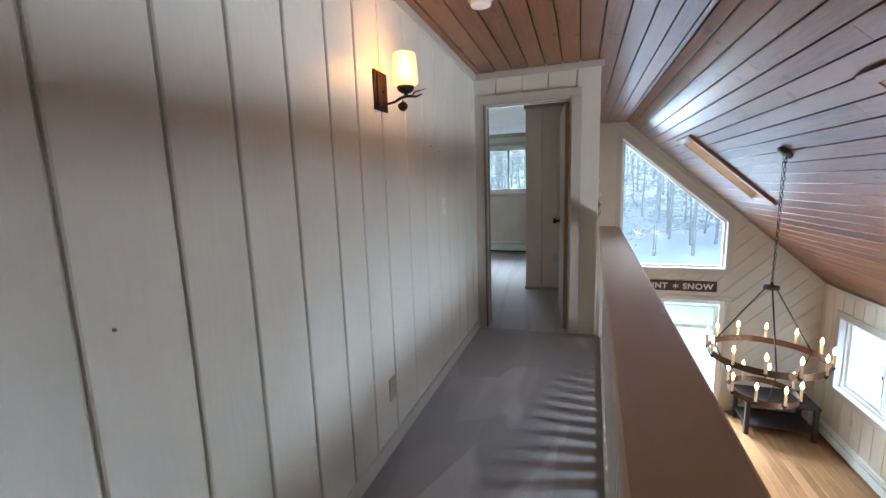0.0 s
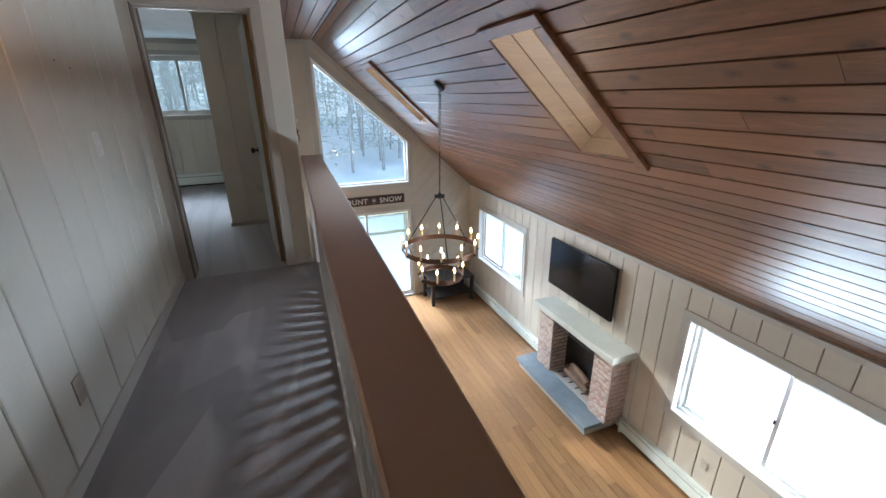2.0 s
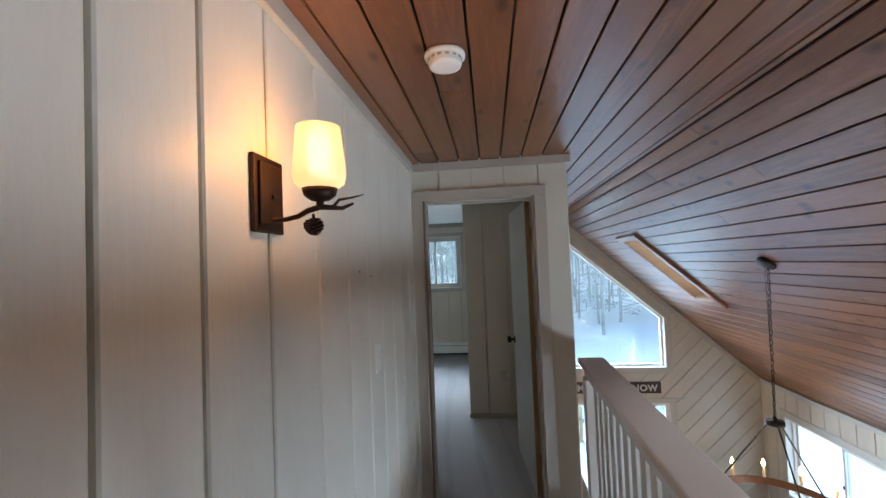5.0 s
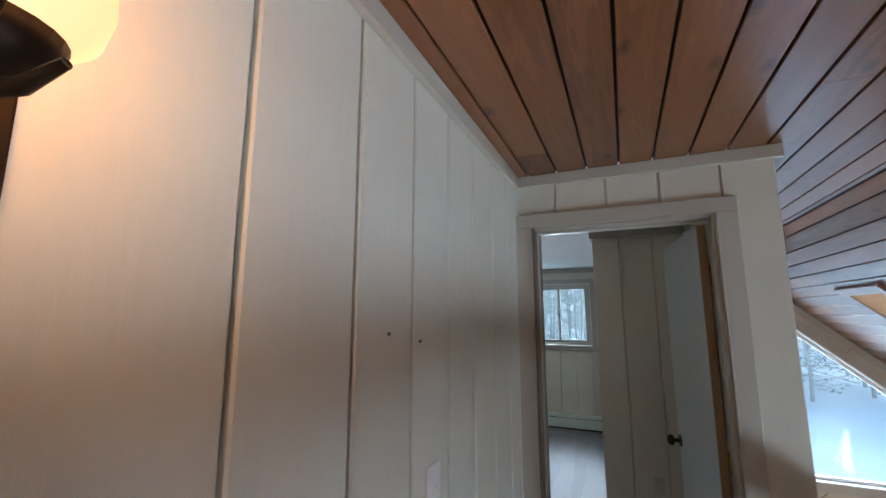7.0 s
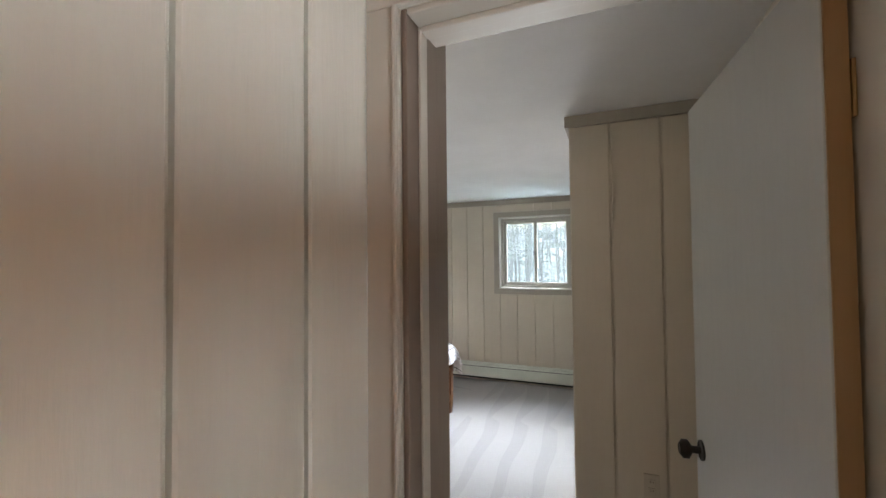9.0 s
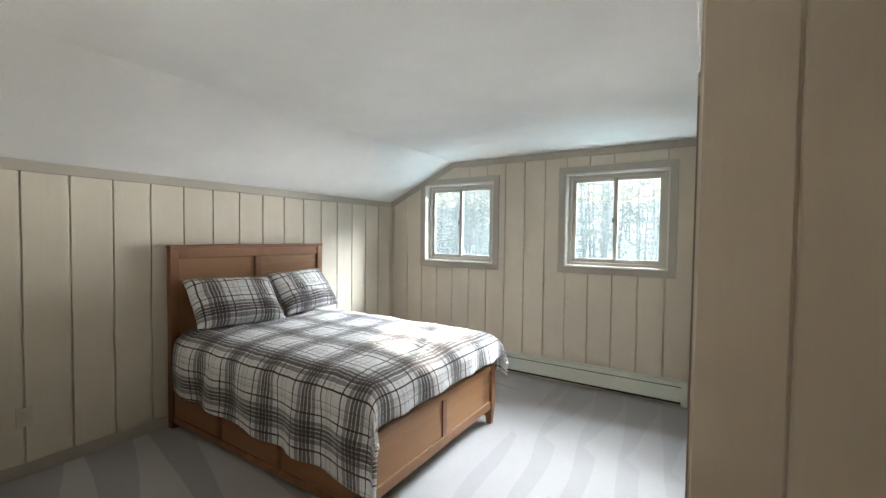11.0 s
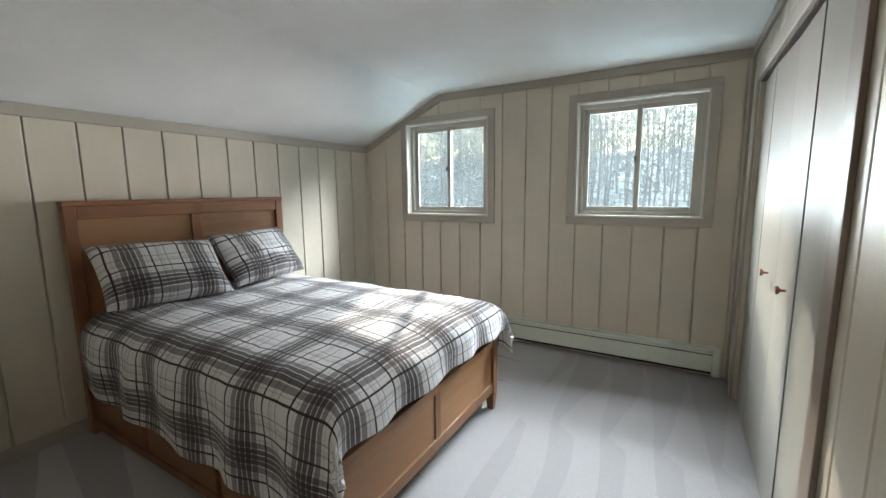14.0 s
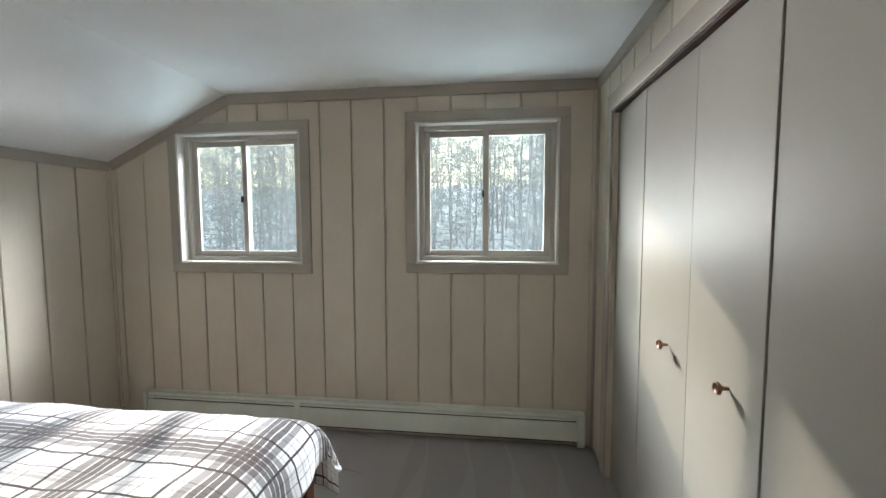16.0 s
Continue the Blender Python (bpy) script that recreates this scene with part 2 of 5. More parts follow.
DECK = plain("deck_lumber", (0.50, 0.42, 0.22), 0.7)
SOFA = plain("light_grey_fabric", (0.55, 0.54, 0.52), 0.9, bump=0.6, scale=220)
POT = plain("white_pot", (0.62, 0.60, 0.57), 0.5)
CHROME = plain("brushed_knob", (0.35, 0.20, 0.15), 0.3, 0.9)
BRASS = plain("aged_brass_hinge", (0.25, 0.17, 0.08), 0.4, 0.9)
GLASS = glass("window_glass", (0.76, 0.83, 0.85), 0.014)
DOOR_GLASS = glass("window_glass_tinted", (0.46, 0.50, 0.54), 0.006)
SKY_GLASS = glass("skylight_glass")
SCREEN_GLASS = glass("window_glass_with_screen", (0.60, 0.68, 0.68), 0.011, sheen=0.6)


def leaf_material(name, a, b):
    k = Kit(name)
    r = k.t.nodes.new("ShaderNodeNewGeometry").outputs["Random Per Island"]
    return k.surf(k.mix(r, a, b), 0.7)


NEEDLES = leaf_material("pine_needles", (0.09, 0.13, 0.075), (0.30, 0.36, 0.29))
HOUSELEAF = leaf_material("houseplant_leaf", (0.05, 0.13, 0.02), (0.14, 0.26, 0.05))


def shade_glass():
    k = Kit("frosted_sconce_glass")
    k.put(k.b.inputs["Emission Color"], (1.0, 0.50, 0.16, 1))
    lw = k.noise(5, k.coords(), 2)
    k.b.inputs["Emission Strength"].default_value = 0.30
    k.b.inputs["Transmission Weight"].default_value = 0.45
    k.bump(lw, 0.05)
    return k.surf((0.40, 0.33, 0.32), 0.4)


FROST = shade_glass()


def carpet(name, color, strokes=False):
    k = Kit(name)
    pile = k.noise(420, k.coords(), 2, 0.8)
    tuft = k.noise(90, k.coords(), 3, 0.7)
    patch = k.noise(2.2, k.coords((1.3, 0.35, 1), rot=(0, 0, 0.5)), 1, 0.5, 0.2)
    patch2 = k.noise(1.4, k.coords((1.8, 0.4, 1), rot=(0, 0, -0.45)), 1, 0.5, 0.1)
    step = k.ramp(patch, [(0.47, 0.0), (0.53, 1.0)])
    step2 = k.ramp(patch2, [(0.48, 0.0), (0.52, 1.0)])
    c = k.mix(step, shade(color, 0.82), shade(color, 1.22))
    c = k.mix(k.math("MULTIPLY", step2, 0.6), c, shade(color, 0.84))
    cell = k.node("ShaderNodeTexVoronoi", Scale=1.0, Vector=k.coords((2.3, 1.5, 1), rot=(0, 0, 0.35)))
    cell.voronoi_dimensions = "2D"
    tone = k.t.nodes.new("ShaderNodeSeparateColor")
    k.put(tone.inputs[0], cell.outputs["Color"])
    c = k.mix(k.ramp(tone.outputs[0], [(0.3, 0.0), (0.34, 0.35 if strokes else 0.7)]), c, shade(color, 0.86 if strokes else 0.80))
    if strokes:
        sep = k.t.nodes.new("ShaderNodeSeparateXYZ")
        k.put(sep.inputs[0], k.coords())
        sx, sy = sep.outputs[0], sep.outputs[1]
        wob = k.math("MULTIPLY", k.noise(0.9, k.coords(), 1), 0.25)
        fa = k.math("FRACT", k.math("ADD", k.math("ADD", k.math("DIVIDE", sy, 0.38), 5.1), k.math("ADD", wob, k.math("MULTIPLY", sx, 0.5))))
        wa = k.ramp(k.math("DIVIDE", k.math("ADD", sx, 3.1), 4.0), [(0.0, 0.75), (0.5, 0.0)])
        fb = k.math("FRACT", k.math("ADD", k.math("ADD", k.math("DIVIDE", sx, 0.27), 15.1), k.math("ADD", k.math("MULTIPLY", k.noise(0.8, k.coords(), 1), 0.8), k.math("MULTIPLY", sy, 0.35))))
        wb = k.ramp(k.math("DIVIDE", sy, 5.0), [(0.3, 0.2), (0.62, 0.5), (0.64, 0.15), (0.82, 0.92)])
        da = k.math("MULTIPLY", k.math("LESS_THAN", fa, wa), k.math("LESS_THAN", sx, -0.9))
        db = k.math("MULTIPLY", k.math("LESS_THAN", fb, wb), k.math("GREATER_THAN", sx, -0.9))
        c = k.mix(k.math("MULTIPLY", k.math("ADD", k.math("MULTIPLY", da, 0.75), k.math("MULTIPLY", db, 0.32)), 1.0), shade(color, 1.08), shade(color, 0.72))
    c = k.mix(k.ramp(tuft, [(0.3, 0.3), (0.6, 0.0)]), c, shade(color, 0.75))
    n1 = k.bump(tuft, 0.5, 0.006)
    k.bump(pile, 0.7, 0.003, n1)
    k.b.inputs["Sheen Weight"].default_value = 0.15
    return k.surf(c, 0.95, spec=0.1)


CARPET = carpet("grey_carpet", (0.36, 0.34, 0.335))
CARPET_ROOM = carpet("light_grey_carpet", (0.38, 0.365, 0.36), True)


def plaid(name):
    k = Kit(name)
    uv = k.coords(uv=True)
    sep = k.t.nodes.new("ShaderNodeSeparateXYZ")
    k.put(sep.inputs[0], uv)
    W, G, M, D, K = 1.0, 0.70, 0.34, 0.13, 0.012
    bars = [(0.095, K, 0.028), (0.175, G, 0.012), (0.215, M, 0.075), (0.305, D, 0.055), (0.37, D, 0.055), (0.435, D, 0.055), (0.505, M, 0.065),
            (0.60, G, 0.012), (0.67, K, 0.022), (0.78, G, 0.03), (0.83, G, 0.012), (0.90, M, 0.012)]
    stops = [(0.0, W)]
    for p, v, w in bars:
        stops += [(p, v), (p + w, W)]
    out = []
    for i, period in ((0, 0.36), (1, 0.35)):
        f = k.math("FRACT", k.math("DIVIDE", k.math("ADD", sep.outputs[i], 20.0), period))
        out.append(k.ramp(f, stops, "CONSTANT"))
    c = k.mix(1.0, out[0], out[1], "MULTIPLY")
    c = k.mix(c, (0.030, 0.017, 0.018), (0.70, 0.69, 0.69))
    weave = k.noise(300, uv, 2)
    wr = k.noise(9, uv, 4, 0.6, 0.8)
    c = k.mix(k.ramp(weave, [(0.4, 0.10), (0.6, 0.0)]), c, (0.25, 0.22, 0.22))
    n1 = k.bump(wr, 0.55, 0.012)
    k.bump(weave, 0.25, 0.001, n1)
    k.b.inputs["Sheen Weight"].default_value = 0.2
    return k.surf(c, 0.85, spec=0.2)


PLAID = plaid("plaid_flannel")
LINER = plain("white_sheet", (0.75, 0.75, 0.75), 0.9)


def brick_material():
    k = Kit("fireplace_brick")
    r = k.t.nodes.new("ShaderNodeObjectInfo").outputs["Random"]
    a = k.noise(16, k.coords(), 5, 0.7)
    c = k.ramp(r, [(0.0, (0.30, 0.13, 0.08)), (0.35, (0.42, 0.24, 0.17)), (0.7, (0.52, 0.38, 0.30)), (1.0, (0.24, 0.12, 0.09))])
    c = k.mix(k.ramp(a, [(0.36, 0.0), (0.60, 0.85)]), c, (0.55, 0.49, 0.44))
    k.bump(a, 0.6, 0.004)
    return k.surf(c, 0.85)


BRICK = brick_material()


# ---- mesh kit ----
def holder(name, at=(0, 0, 0), label="", category="", group="", kind=""):
    ob = new(name)
    ob.location = at
    ob.empty_display_size = 0.1
    return tagged(ob, label, category, group, kind)


def part(name, bm, material, parent=None, label="", smooth=False):
    me = bpy.data.meshes.new(name)
    bm.normal_update()
    bm.to_mesh(me)
    bm.free()
    me.materials.append(material)
    if smooth:
        me.shade_smooth()
    ob = new(name, me)
    if parent is not None:
        ob.parent = parent
        root = Vector((0, 0, 0))
        p = parent
        while p is not None:
            root += p.location
            p = p.parent
        for v in me.vertices:
            v.co -= root
    return tagged(ob, label)


def bx(bm, x0, y0, z0, x1, y1, z1, bevel=0.0):
    x0, x1 = sorted((x0, x1))
    y0, y1 = sorted((y0, y1))
    z0, z1 = sorted((z0, z1))
    vs = [bm.verts.new((x, y, z)) for x in (x0, x1) for y in (y0, y1) for z in (z0, z1)]
    fs = [bm.faces.new([vs[i] for i in f]) for f in ((0, 1, 3, 2), (4, 6, 7, 5), (0, 4, 5, 1), (2, 3, 7, 6), (0, 2, 6, 4), (1, 5, 7, 3))]
    if bevel:
        es = list({e for f in fs for e in f.edges})
        bmesh.ops.bevel(bm, geom=es, offset=bevel, segments=2, affect="EDGES", profile=0.5)
    return bm


def box(name, lo, hi, material, parent=None, label="", bevel=0.003):
    return part(name, bx(bmesh.new(), *lo, *hi, bevel), material, parent, label)


def tube(bm, pts, r, n=10, caps=True):
    pts = [Vector(p) for p in pts]
    rs = r if isinstance(r, (list, tuple)) else [r] * len(pts)
    rings = []
    for i, p in enumerate(pts):
        d = (pts[min(i + 1, len(pts) - 1)] - pts[max(i - 1, 0)]).normalized()
        up = Vector((0, 0, 1)) if abs(d.z) < 0.9 else Vector((1, 0, 0))
        a = d.cross(up).normalized()
        b = d.cross(a)
        rings.append([bm.verts.new(p + (a * math.cos(2 * math.pi * j / n) + b * math.sin(2 * math.pi * j / n)) * rs[i]) for j in range(n)])
    for r0, r1 in zip(rings, rings[1:]):
        for j in range(n):
            bm.faces.new((r0[j], r0[(j + 1) % n], r1[(j + 1) % n], r1[j]))
    if caps:
        bm.faces.new(rings[0])
        bm.faces.new(rings[-1][::-1])
    return bm


def lathe(bm, profile, centre, n=24):
    """A turned shape about the vertical through centre; profile: (radius, height) pairs."""
    cx, cy, cz = centre
    rings = [[bm.verts.new((cx + r * math.cos(2 * math.pi * j / n), cy + r * math.sin(2 * math.pi * j / n), cz + z)) for j in range(n)] for r, z in profile]
    for r0, r1 in zip(rings, rings[1:]):
        for j in range(n):
            bm.faces.new((r0[j], r0[(j + 1) % n], r1[(j + 1) % n], r1[j]))
    for ring, (r, z) in ((rings[0], profile[0]), (rings[-1], profile[-1])):
        if r > 1e-4:
            bm.faces.new(ring)
    return bm


def prism(bm, pts, origin, u, n, d0, d1, bevel=0.0):
    """A flat outline (u, v) in a wall's plane, given depth from d0 to d1 along its normal."""
    o, u, n, z = Vector(origin), Vector(u), Vector(n), Vector((0, 0, 1))
    area = sum(a[0] * b[1] - b[0] * a[1] for a, b in zip(pts, pts[1:] + pts[:1]))
    if abs(area) < 1e-5:
        return bm
    if area < 0:
        pts = pts[::-1]
    if u.cross(z).dot(n) < 0:
        pts = pts[::-1]
    db = d1 - bevel
    lo = [bm.verts.new(o + u * a + z * b + n * d0) for a, b in pts]
    hi = [bm.verts.new(o + u * a + z * b + n * db) for a, b in pts]
    k = len(pts)
    for i in range(k):
        bm.faces.new((lo[i], lo[(i + 1) % k], hi[(i + 1) % k], hi[i]))
    bm.faces.new(lo[::-1])
    top = bm.faces.new(hi)
    if bevel:
        bm.normal_update()
        bmesh.ops.inset_region(bm, faces=[top], thickness=bevel, depth=bevel, use_even_offset=True)
    return bm


def top_at(top, u):
    for (a, va), (b, vb) in zip(top, top[1:]):
        if a - 1e-6 <= u <= b + 1e-6:
            return va + (vb - va) * (u - a) / max(b - a, 1e-9)
    return top[0][1] if u < top[0][0] else top[-1][1]


def column(u0, u1, vb, top, lowtop=None):
    mid = [(a, v) for a, v in top if u0 + 1e-4 < a < u1 - 1e-4]
    pts = [(u0, vb), (u1, vb), (u1, top_at(top, u1))] + mid[::-1] + [(u0, top_at(top, u0))]
    return pts


def board_wall(name, origin, u, n, u0, u1, vb, top, grooves, openings=(), mat=None, back=0.10, t=0.016, label="", gap=0.008, flat=None):
    """A wall of upright boards over a solid backing, with rectangular openings (u0, u1, v0, v1)."""
    mat = mat or CREAM
    bm = bmesh.new()
    cuts = sorted({u0, u1, *[o[0] for o in openings], *[o[1] for o in openings]})
    for a, b in zip(cuts, cuts[1:]):
        inside = [o for o in openings if o[0] - 1e-6 <= a and b <= o[1] + 1e-6]
        if inside:
            o = inside[0]
            if o[2] > vb + 1e-3:
                prism(bm, [(a, vb), (b, vb), (b, o[2]), (a, o[2])], origin, u, n, -t - back, -t)
            prism(bm, column(a, b, o[3], top), origin, u, n, -t - back, -t)
        else:
            prism(bm, column(a, b, vb, top), origin, u, n, -t - back, -t)
    wall = part(name, bm, flat or mat)
    tagged(wall, label, "wall", "", "structure")
    edges = sorted({u0, u1, *[g for g in grooves if u0 + 0.02 < g < u1 - 0.02]})
    for a, b in zip(edges, edges[1:]):
        a2, b2 = a + gap / 2, b - gap / 2
        hit = [o for o in openings if o[0] < b2 - 0.01 and o[1] > a2 + 0.01]
        shapes = []
        if not hit:
            shapes.append(column(a2, b2, vb, top))
        else:
            o = hit[0]
            tb = (b2, top_at(top, b2))
            ta = (a2, top_at(top, a2))
            if o[0] <= a2 + 0.01 and o[1] >= b2 - 0.01:
                if o[2] > vb + 1e-3:
                    shapes.append([(a2, vb), (b2, vb), (b2, o[2]), (a2, o[2])])
                shapes.append(column(a2, b2, o[3], top))
            elif o[0] > a2:
                s = [(a2, vb)]
                s += [(b2, vb), (b2, o[2])] if o[2] > vb + 1e-3 else []
                s += [(o[0], max(o[2], vb)), (o[0], o[3]), (b2, o[3]), tb, ta]
                shapes.append(s)
            else:
                s = [(b2, vb), tb, ta, (a2, o[3]), (o[1], o[3]), (o[1], max(o[2], vb))]
                s += [(a2, o[2]), (a2, vb)] if o[2] > vb + 1e-3 else []
                shapes.append(s)
        for s in shapes:
            bm = bmesh.new()
            prism(bm, s, origin, u, n, -t + 0.0005, 0.0, 0.004)
            if len(bm.faces):
                part("board", bm, mat, wall)
            else:
                bm.free()
    return wall


def steps(a, b, pitch, phase=0.0):
    out, g = [], a + phase
    while g < b:
        out.append(round(g, 4))
        g += pitch
    return out


def strip_run(name, pts, size, material, label="", category="trim"):
    """Straight lengths of trim between points, w by h, all of one mesh."""
    bm = bmesh.new()
    for p, q in zip(pts, pts[1:]):
        p, q = Vector(p), Vector(q)
        d = (q - p)
        m = Matrix.Translation((p + q) / 2) @ d.to_track_quat("X", "Z").to_matrix().to_4x4()
        bm2 = bmesh.new()
        bx(bm2, -d.length / 2, -size[0] / 2, -size[1] / 2, d.length / 2, size[0] / 2, size[1] / 2, 0.003)
        bmesh.ops.transform(bm2, matrix=m, verts=bm2.verts)
        tmp = bpy.data.meshes.new("t")
        bm2.to_mesh(tmp)
        bm2.free()
        bm.from_mesh(tmp)
        bpy.data.meshes.remove(tmp)
    return tagged(part(name, bm, material), label, category, "", "structure")


# ---- plan ----
GX = 4.49       # great room's right wall
GY = 3.96       # gable wall
FZ = -2.60      # great room's floor
CZ = 2.305      # flat ceiling
KX = 1.615      # where the flat ceiling turns down
EZ = -0.303     # ceiling at the right wall
SY = -6.2       # wall behind
BX = -3.10      # bedroom's left wall
BY = 4.38       # bedroom's window wall
CX = 0.252      # closet front
CY = 1.56       # closet end
WX = 1.052      # end of the wall between landing and bedroom
X, Y, Z = (1, 0, 0), (0, 1, 0), (0, 0, 1)
SLOPE = Vector((GX - KX, 0, EZ - CZ))
SLEN = SLOPE.length
SDIR = SLOPE.normalized()
SUP = Vector((-SDIR.z, 0, SDIR.x))


# ---- floors ----
def floor_plate(name, lo, hi, material, label, category="floor"):
    return tagged(box(name, lo, hi, material, None, label, 0.0), label, category, "", "structure")


floor_plate("floor_hall", (-0.1, SY, -0.06), (1.13, 0.0, 0.0), CARPET, "grey cut-pile carpet with vacuum marks on the loft landing")
floor_plate("floor_bedroom", (BX - 0.1, 0.0, -0.06), (1.13, BY + 0.1, 0.0), CARPET_ROOM, "light grey cut-pile bedroom carpet with vacuum marks")
floor_plate("floor_great_room", (-0.1, SY - 0.1, FZ - 0.12), (GX + 0.1, GY + 0.1, FZ - 0.012), OAK_FAR, "oak strip floor of the great room")
floor_plate("ceiling_under_loft", (-0.1, SY, -0.30), (1.13, GY, -0.065), PLASTER, "plastered underside and edge of the loft", "ceiling")
floor_plate("ceiling_under_bedroom", (BX - 0.1, 0.0, -0.30), (-0.105, BY + 0.1, -0.065), PLASTER, "plastered floor structure under the bedroom", "ceiling")

# ---- walls ----
hall_g = [-0.185, -0.41, -0.635, -0.855, -1.075, -1.31, -1.57, -1.85, -2.08, -2.29, -2.525, -2.757, -2.97, -3.205] + [-3.43 - 0.225 * i for i in range(12)]
board_wall("wall_hall", (0, 0, 0), Y, X, SY, -0.0005, 0.0, [(SY, CZ), (0, CZ)], hall_g, (), HALLPAINT,
           label="cream painted vertical board wall along the loft landing", gap=0.011)
board_wall("wall_door", (0, 0, 0), X, (0, -1, 0), 0.0, WX - 0.002, 0.0, [(0, CZ), (WX - 0.002, CZ)], [0.191, 0.415, 0.632, 0.86], [(0.075, 0.826, 0.0, 2.048)], HALLPAINT,
           back=0.085, label="cream board wall with the bedroom doorway at the landing's end")
board_wall("wall_bedroom_window", (0, BY, 0), X, (0, -1, 0), BX - 0.15, 1.20, -0.3, [(BX - 0.15, 1.85), (BX, 1.87), (-2.175, CZ), (1.20, CZ)],
           [0.0 - 0.2185 * i for i in range(15)] + [0.22, 0.44, 0.66, 0.88], [(-2.57, -1.665, 1.158, 2.056), (-0.885, 0.02, 1.172, 2.078)],
           label="cream painted board wall with two sliding windows")
board_wall("wall_bedroom_head", (BX, 0, 0), Y, X, 0.0, BY + 0.02, -0.2, [(0.0, 1.88), (BY + 0.02, 1.88)], steps(0.331, BY, 0.2235), (),
           label="cream painted low board wall behind the bed")
board_wall("wall_bedroom_back", (0, 0.235, 0), X, Y, BX - 0.1, -0.0005, -0.2, [(BX - 0.1, 1.87), (-2.175, CZ), (-0.0005, CZ)], steps(BX, 0.0, 0.22), (),
           label="cream painted board wall beside the bedroom door", back=0.09)
board_wall("wall_bedroom_side", (0.915, 0, 0), Y, (-1, 0, 0), 0.13, CY, 0.0, [(0.13, CZ), (CY, CZ)], steps(0.2, CY, 0.22), (),
           label="cream painted board wall beside the open door", back=0.04)
board_wall("wall_closet_end", (0, CY, 0), X, (0, -1, 0), CX, 0.905, 0.0, [(CX, CZ), (0.905, CZ)], [0.455, 0.69], (), back=0.06,
           label="cream painted board end wall of the closet")
board_wall("wall_closet_front", (CX, 0, 0), Y, (-1, 0, 0), CY + 0.08, BY - 0.001, 0.0, [(CY, CZ), (BY, CZ)], steps(CY + 0.2, BY, 0.2), [(2.245, 4.06, 0.0, 2.03)], back=0.06,
           label="cream painted board wall round the closet doors")
floor_plate("wall_closet_back", (0.93, CY + 0.09, 0.0), (0.95, BY, CZ), PLASTER, "closet back wall", "wall")
board_wall("wall_great_side", (WX, 0, 0), Y, X, 0.1035, GY, -0.30, [(0.1035, CZ), (GY, CZ)], steps(0.22, GY, 0.22), (), back=0.05,
           label="cream board wall between great room and bedroom")
board_wall("wall_great_right", (GX, 0, 0), Y, (-1, 0, 0), SY, GY, FZ, [(SY, EZ), (GY, EZ)], steps(SY, GY, 0.222, 0.1),
           [(1.80, 3.47, -1.76, -0.70), (-3.06, -1.285, -1.79, -0.69)], label="cream painted board wall of the great room with fireplace and windows")
floor_plate("wall_loft_under", (-0.1, SY, FZ), (0.0, GY, -0.30), CREAM, "cream wall under the loft", "wall")
# unseen closing wall, added for bounced light and reflections
floor_plate("wall_behind", (-0.1, SY - 0.1, FZ), (GX + 0.1, SY, 2.5), CREAM, "plain cream wall added to close the unseen end of the house", "wall")


def clip(poly, a, b, c):
    """The part of a convex outline where a*u + b*v >= c."""
    out = []
    for p, q in zip(poly, poly[1:] + poly[:1]):
        fp, fq = a * p[0] + b * p[1] - c, a * q[0] + b * q[1] - c
        if fp >= 0:
            out.append(p)
        if (fp >= 0) != (fq >= 0):
            s = fp / (fp - fq)
            out.append((p[0] + (q[0] - p[0]) * s, p[1] + (q[1] - p[1]) * s))
    return out


def area_of(poly):
    return abs(sum(a[0] * b[1] - b[0] * a[1] for a, b in zip(poly, poly[1:] + poly[:1]))) / 2


def subtract(poly, hole):
    """Convex pieces of a convex outline outside a convex anticlockwise hole."""
    out, rest = [], poly
    for p, q in zip(hole, hole[1:] + hole[:1]):
        a, b = -(q[1] - p[1]), q[0] - p[0]
        c = a * p[0] + b * p[1]
        piece = clip(rest, -a, -b, -c)
        if len(piece) > 2 and area_of(piece) > 1e-6:
            out.append(piece)
        rest = clip(rest, a, b, c)
        if len(rest) < 3:
            return out
    return out


GABLE = [(WX - 0.05, FZ), (GX + 0.1, FZ), (GX + 0.1, EZ - 0.0906), (KX, CZ), (WX - 0.05, CZ)]
SL = (EZ - CZ) / (GX - KX)
TRAPEZE = [(1.56, -0.14), (3.17, -0.14), (3.17, 0.64), (1.56, 2.06)]
SLIDER = [(1.38, FZ), (3.22, FZ), (3.22, -0.66), (1.38, -0.66)]
bm = bmesh.new()
for piece in subtract(GABLE, TRAPEZE):
    for q in subtract(piece, SLIDER):
        prism(bm, q, (0, GY, 0), X, (0, -1, 0), -0.116, -0.016)
gable = tagged(part("wall_gable", bm, CREAM_DIAG), "cream diagonal board gable wall with a trapezoid window and glass door", "wall", "", "structure")
c45 = math.sqrt(0.5)
k = -1.0
while k < 6.0:
    strip = clip(clip(GABLE, c45, -c45, k + 0.005), -c45, c45, -(k + 0.195))
    k += 0.20
    if len(strip) < 3:
        continue
    bm = bmesh.new()
    for piece in subtract(strip, TRAPEZE):
        for q in subtract(piece, SLIDER):
            if q and min(p[0] for p in q) < GX:
                prism(bm, q, (0, GY, 0), X, (0, -1, 0), -0.0155, 0.0)
    if len(bm.faces):
        part("board", bm, CREAM_DIAG, gable)
    else:
        bm.free()


# ---- ceilings ----
SKY = [(0.80, 1.90, -1.70, -1.15), (0.745, 1.845, 1.98, 2.53)]   # skylight holes: along the slope, along the room


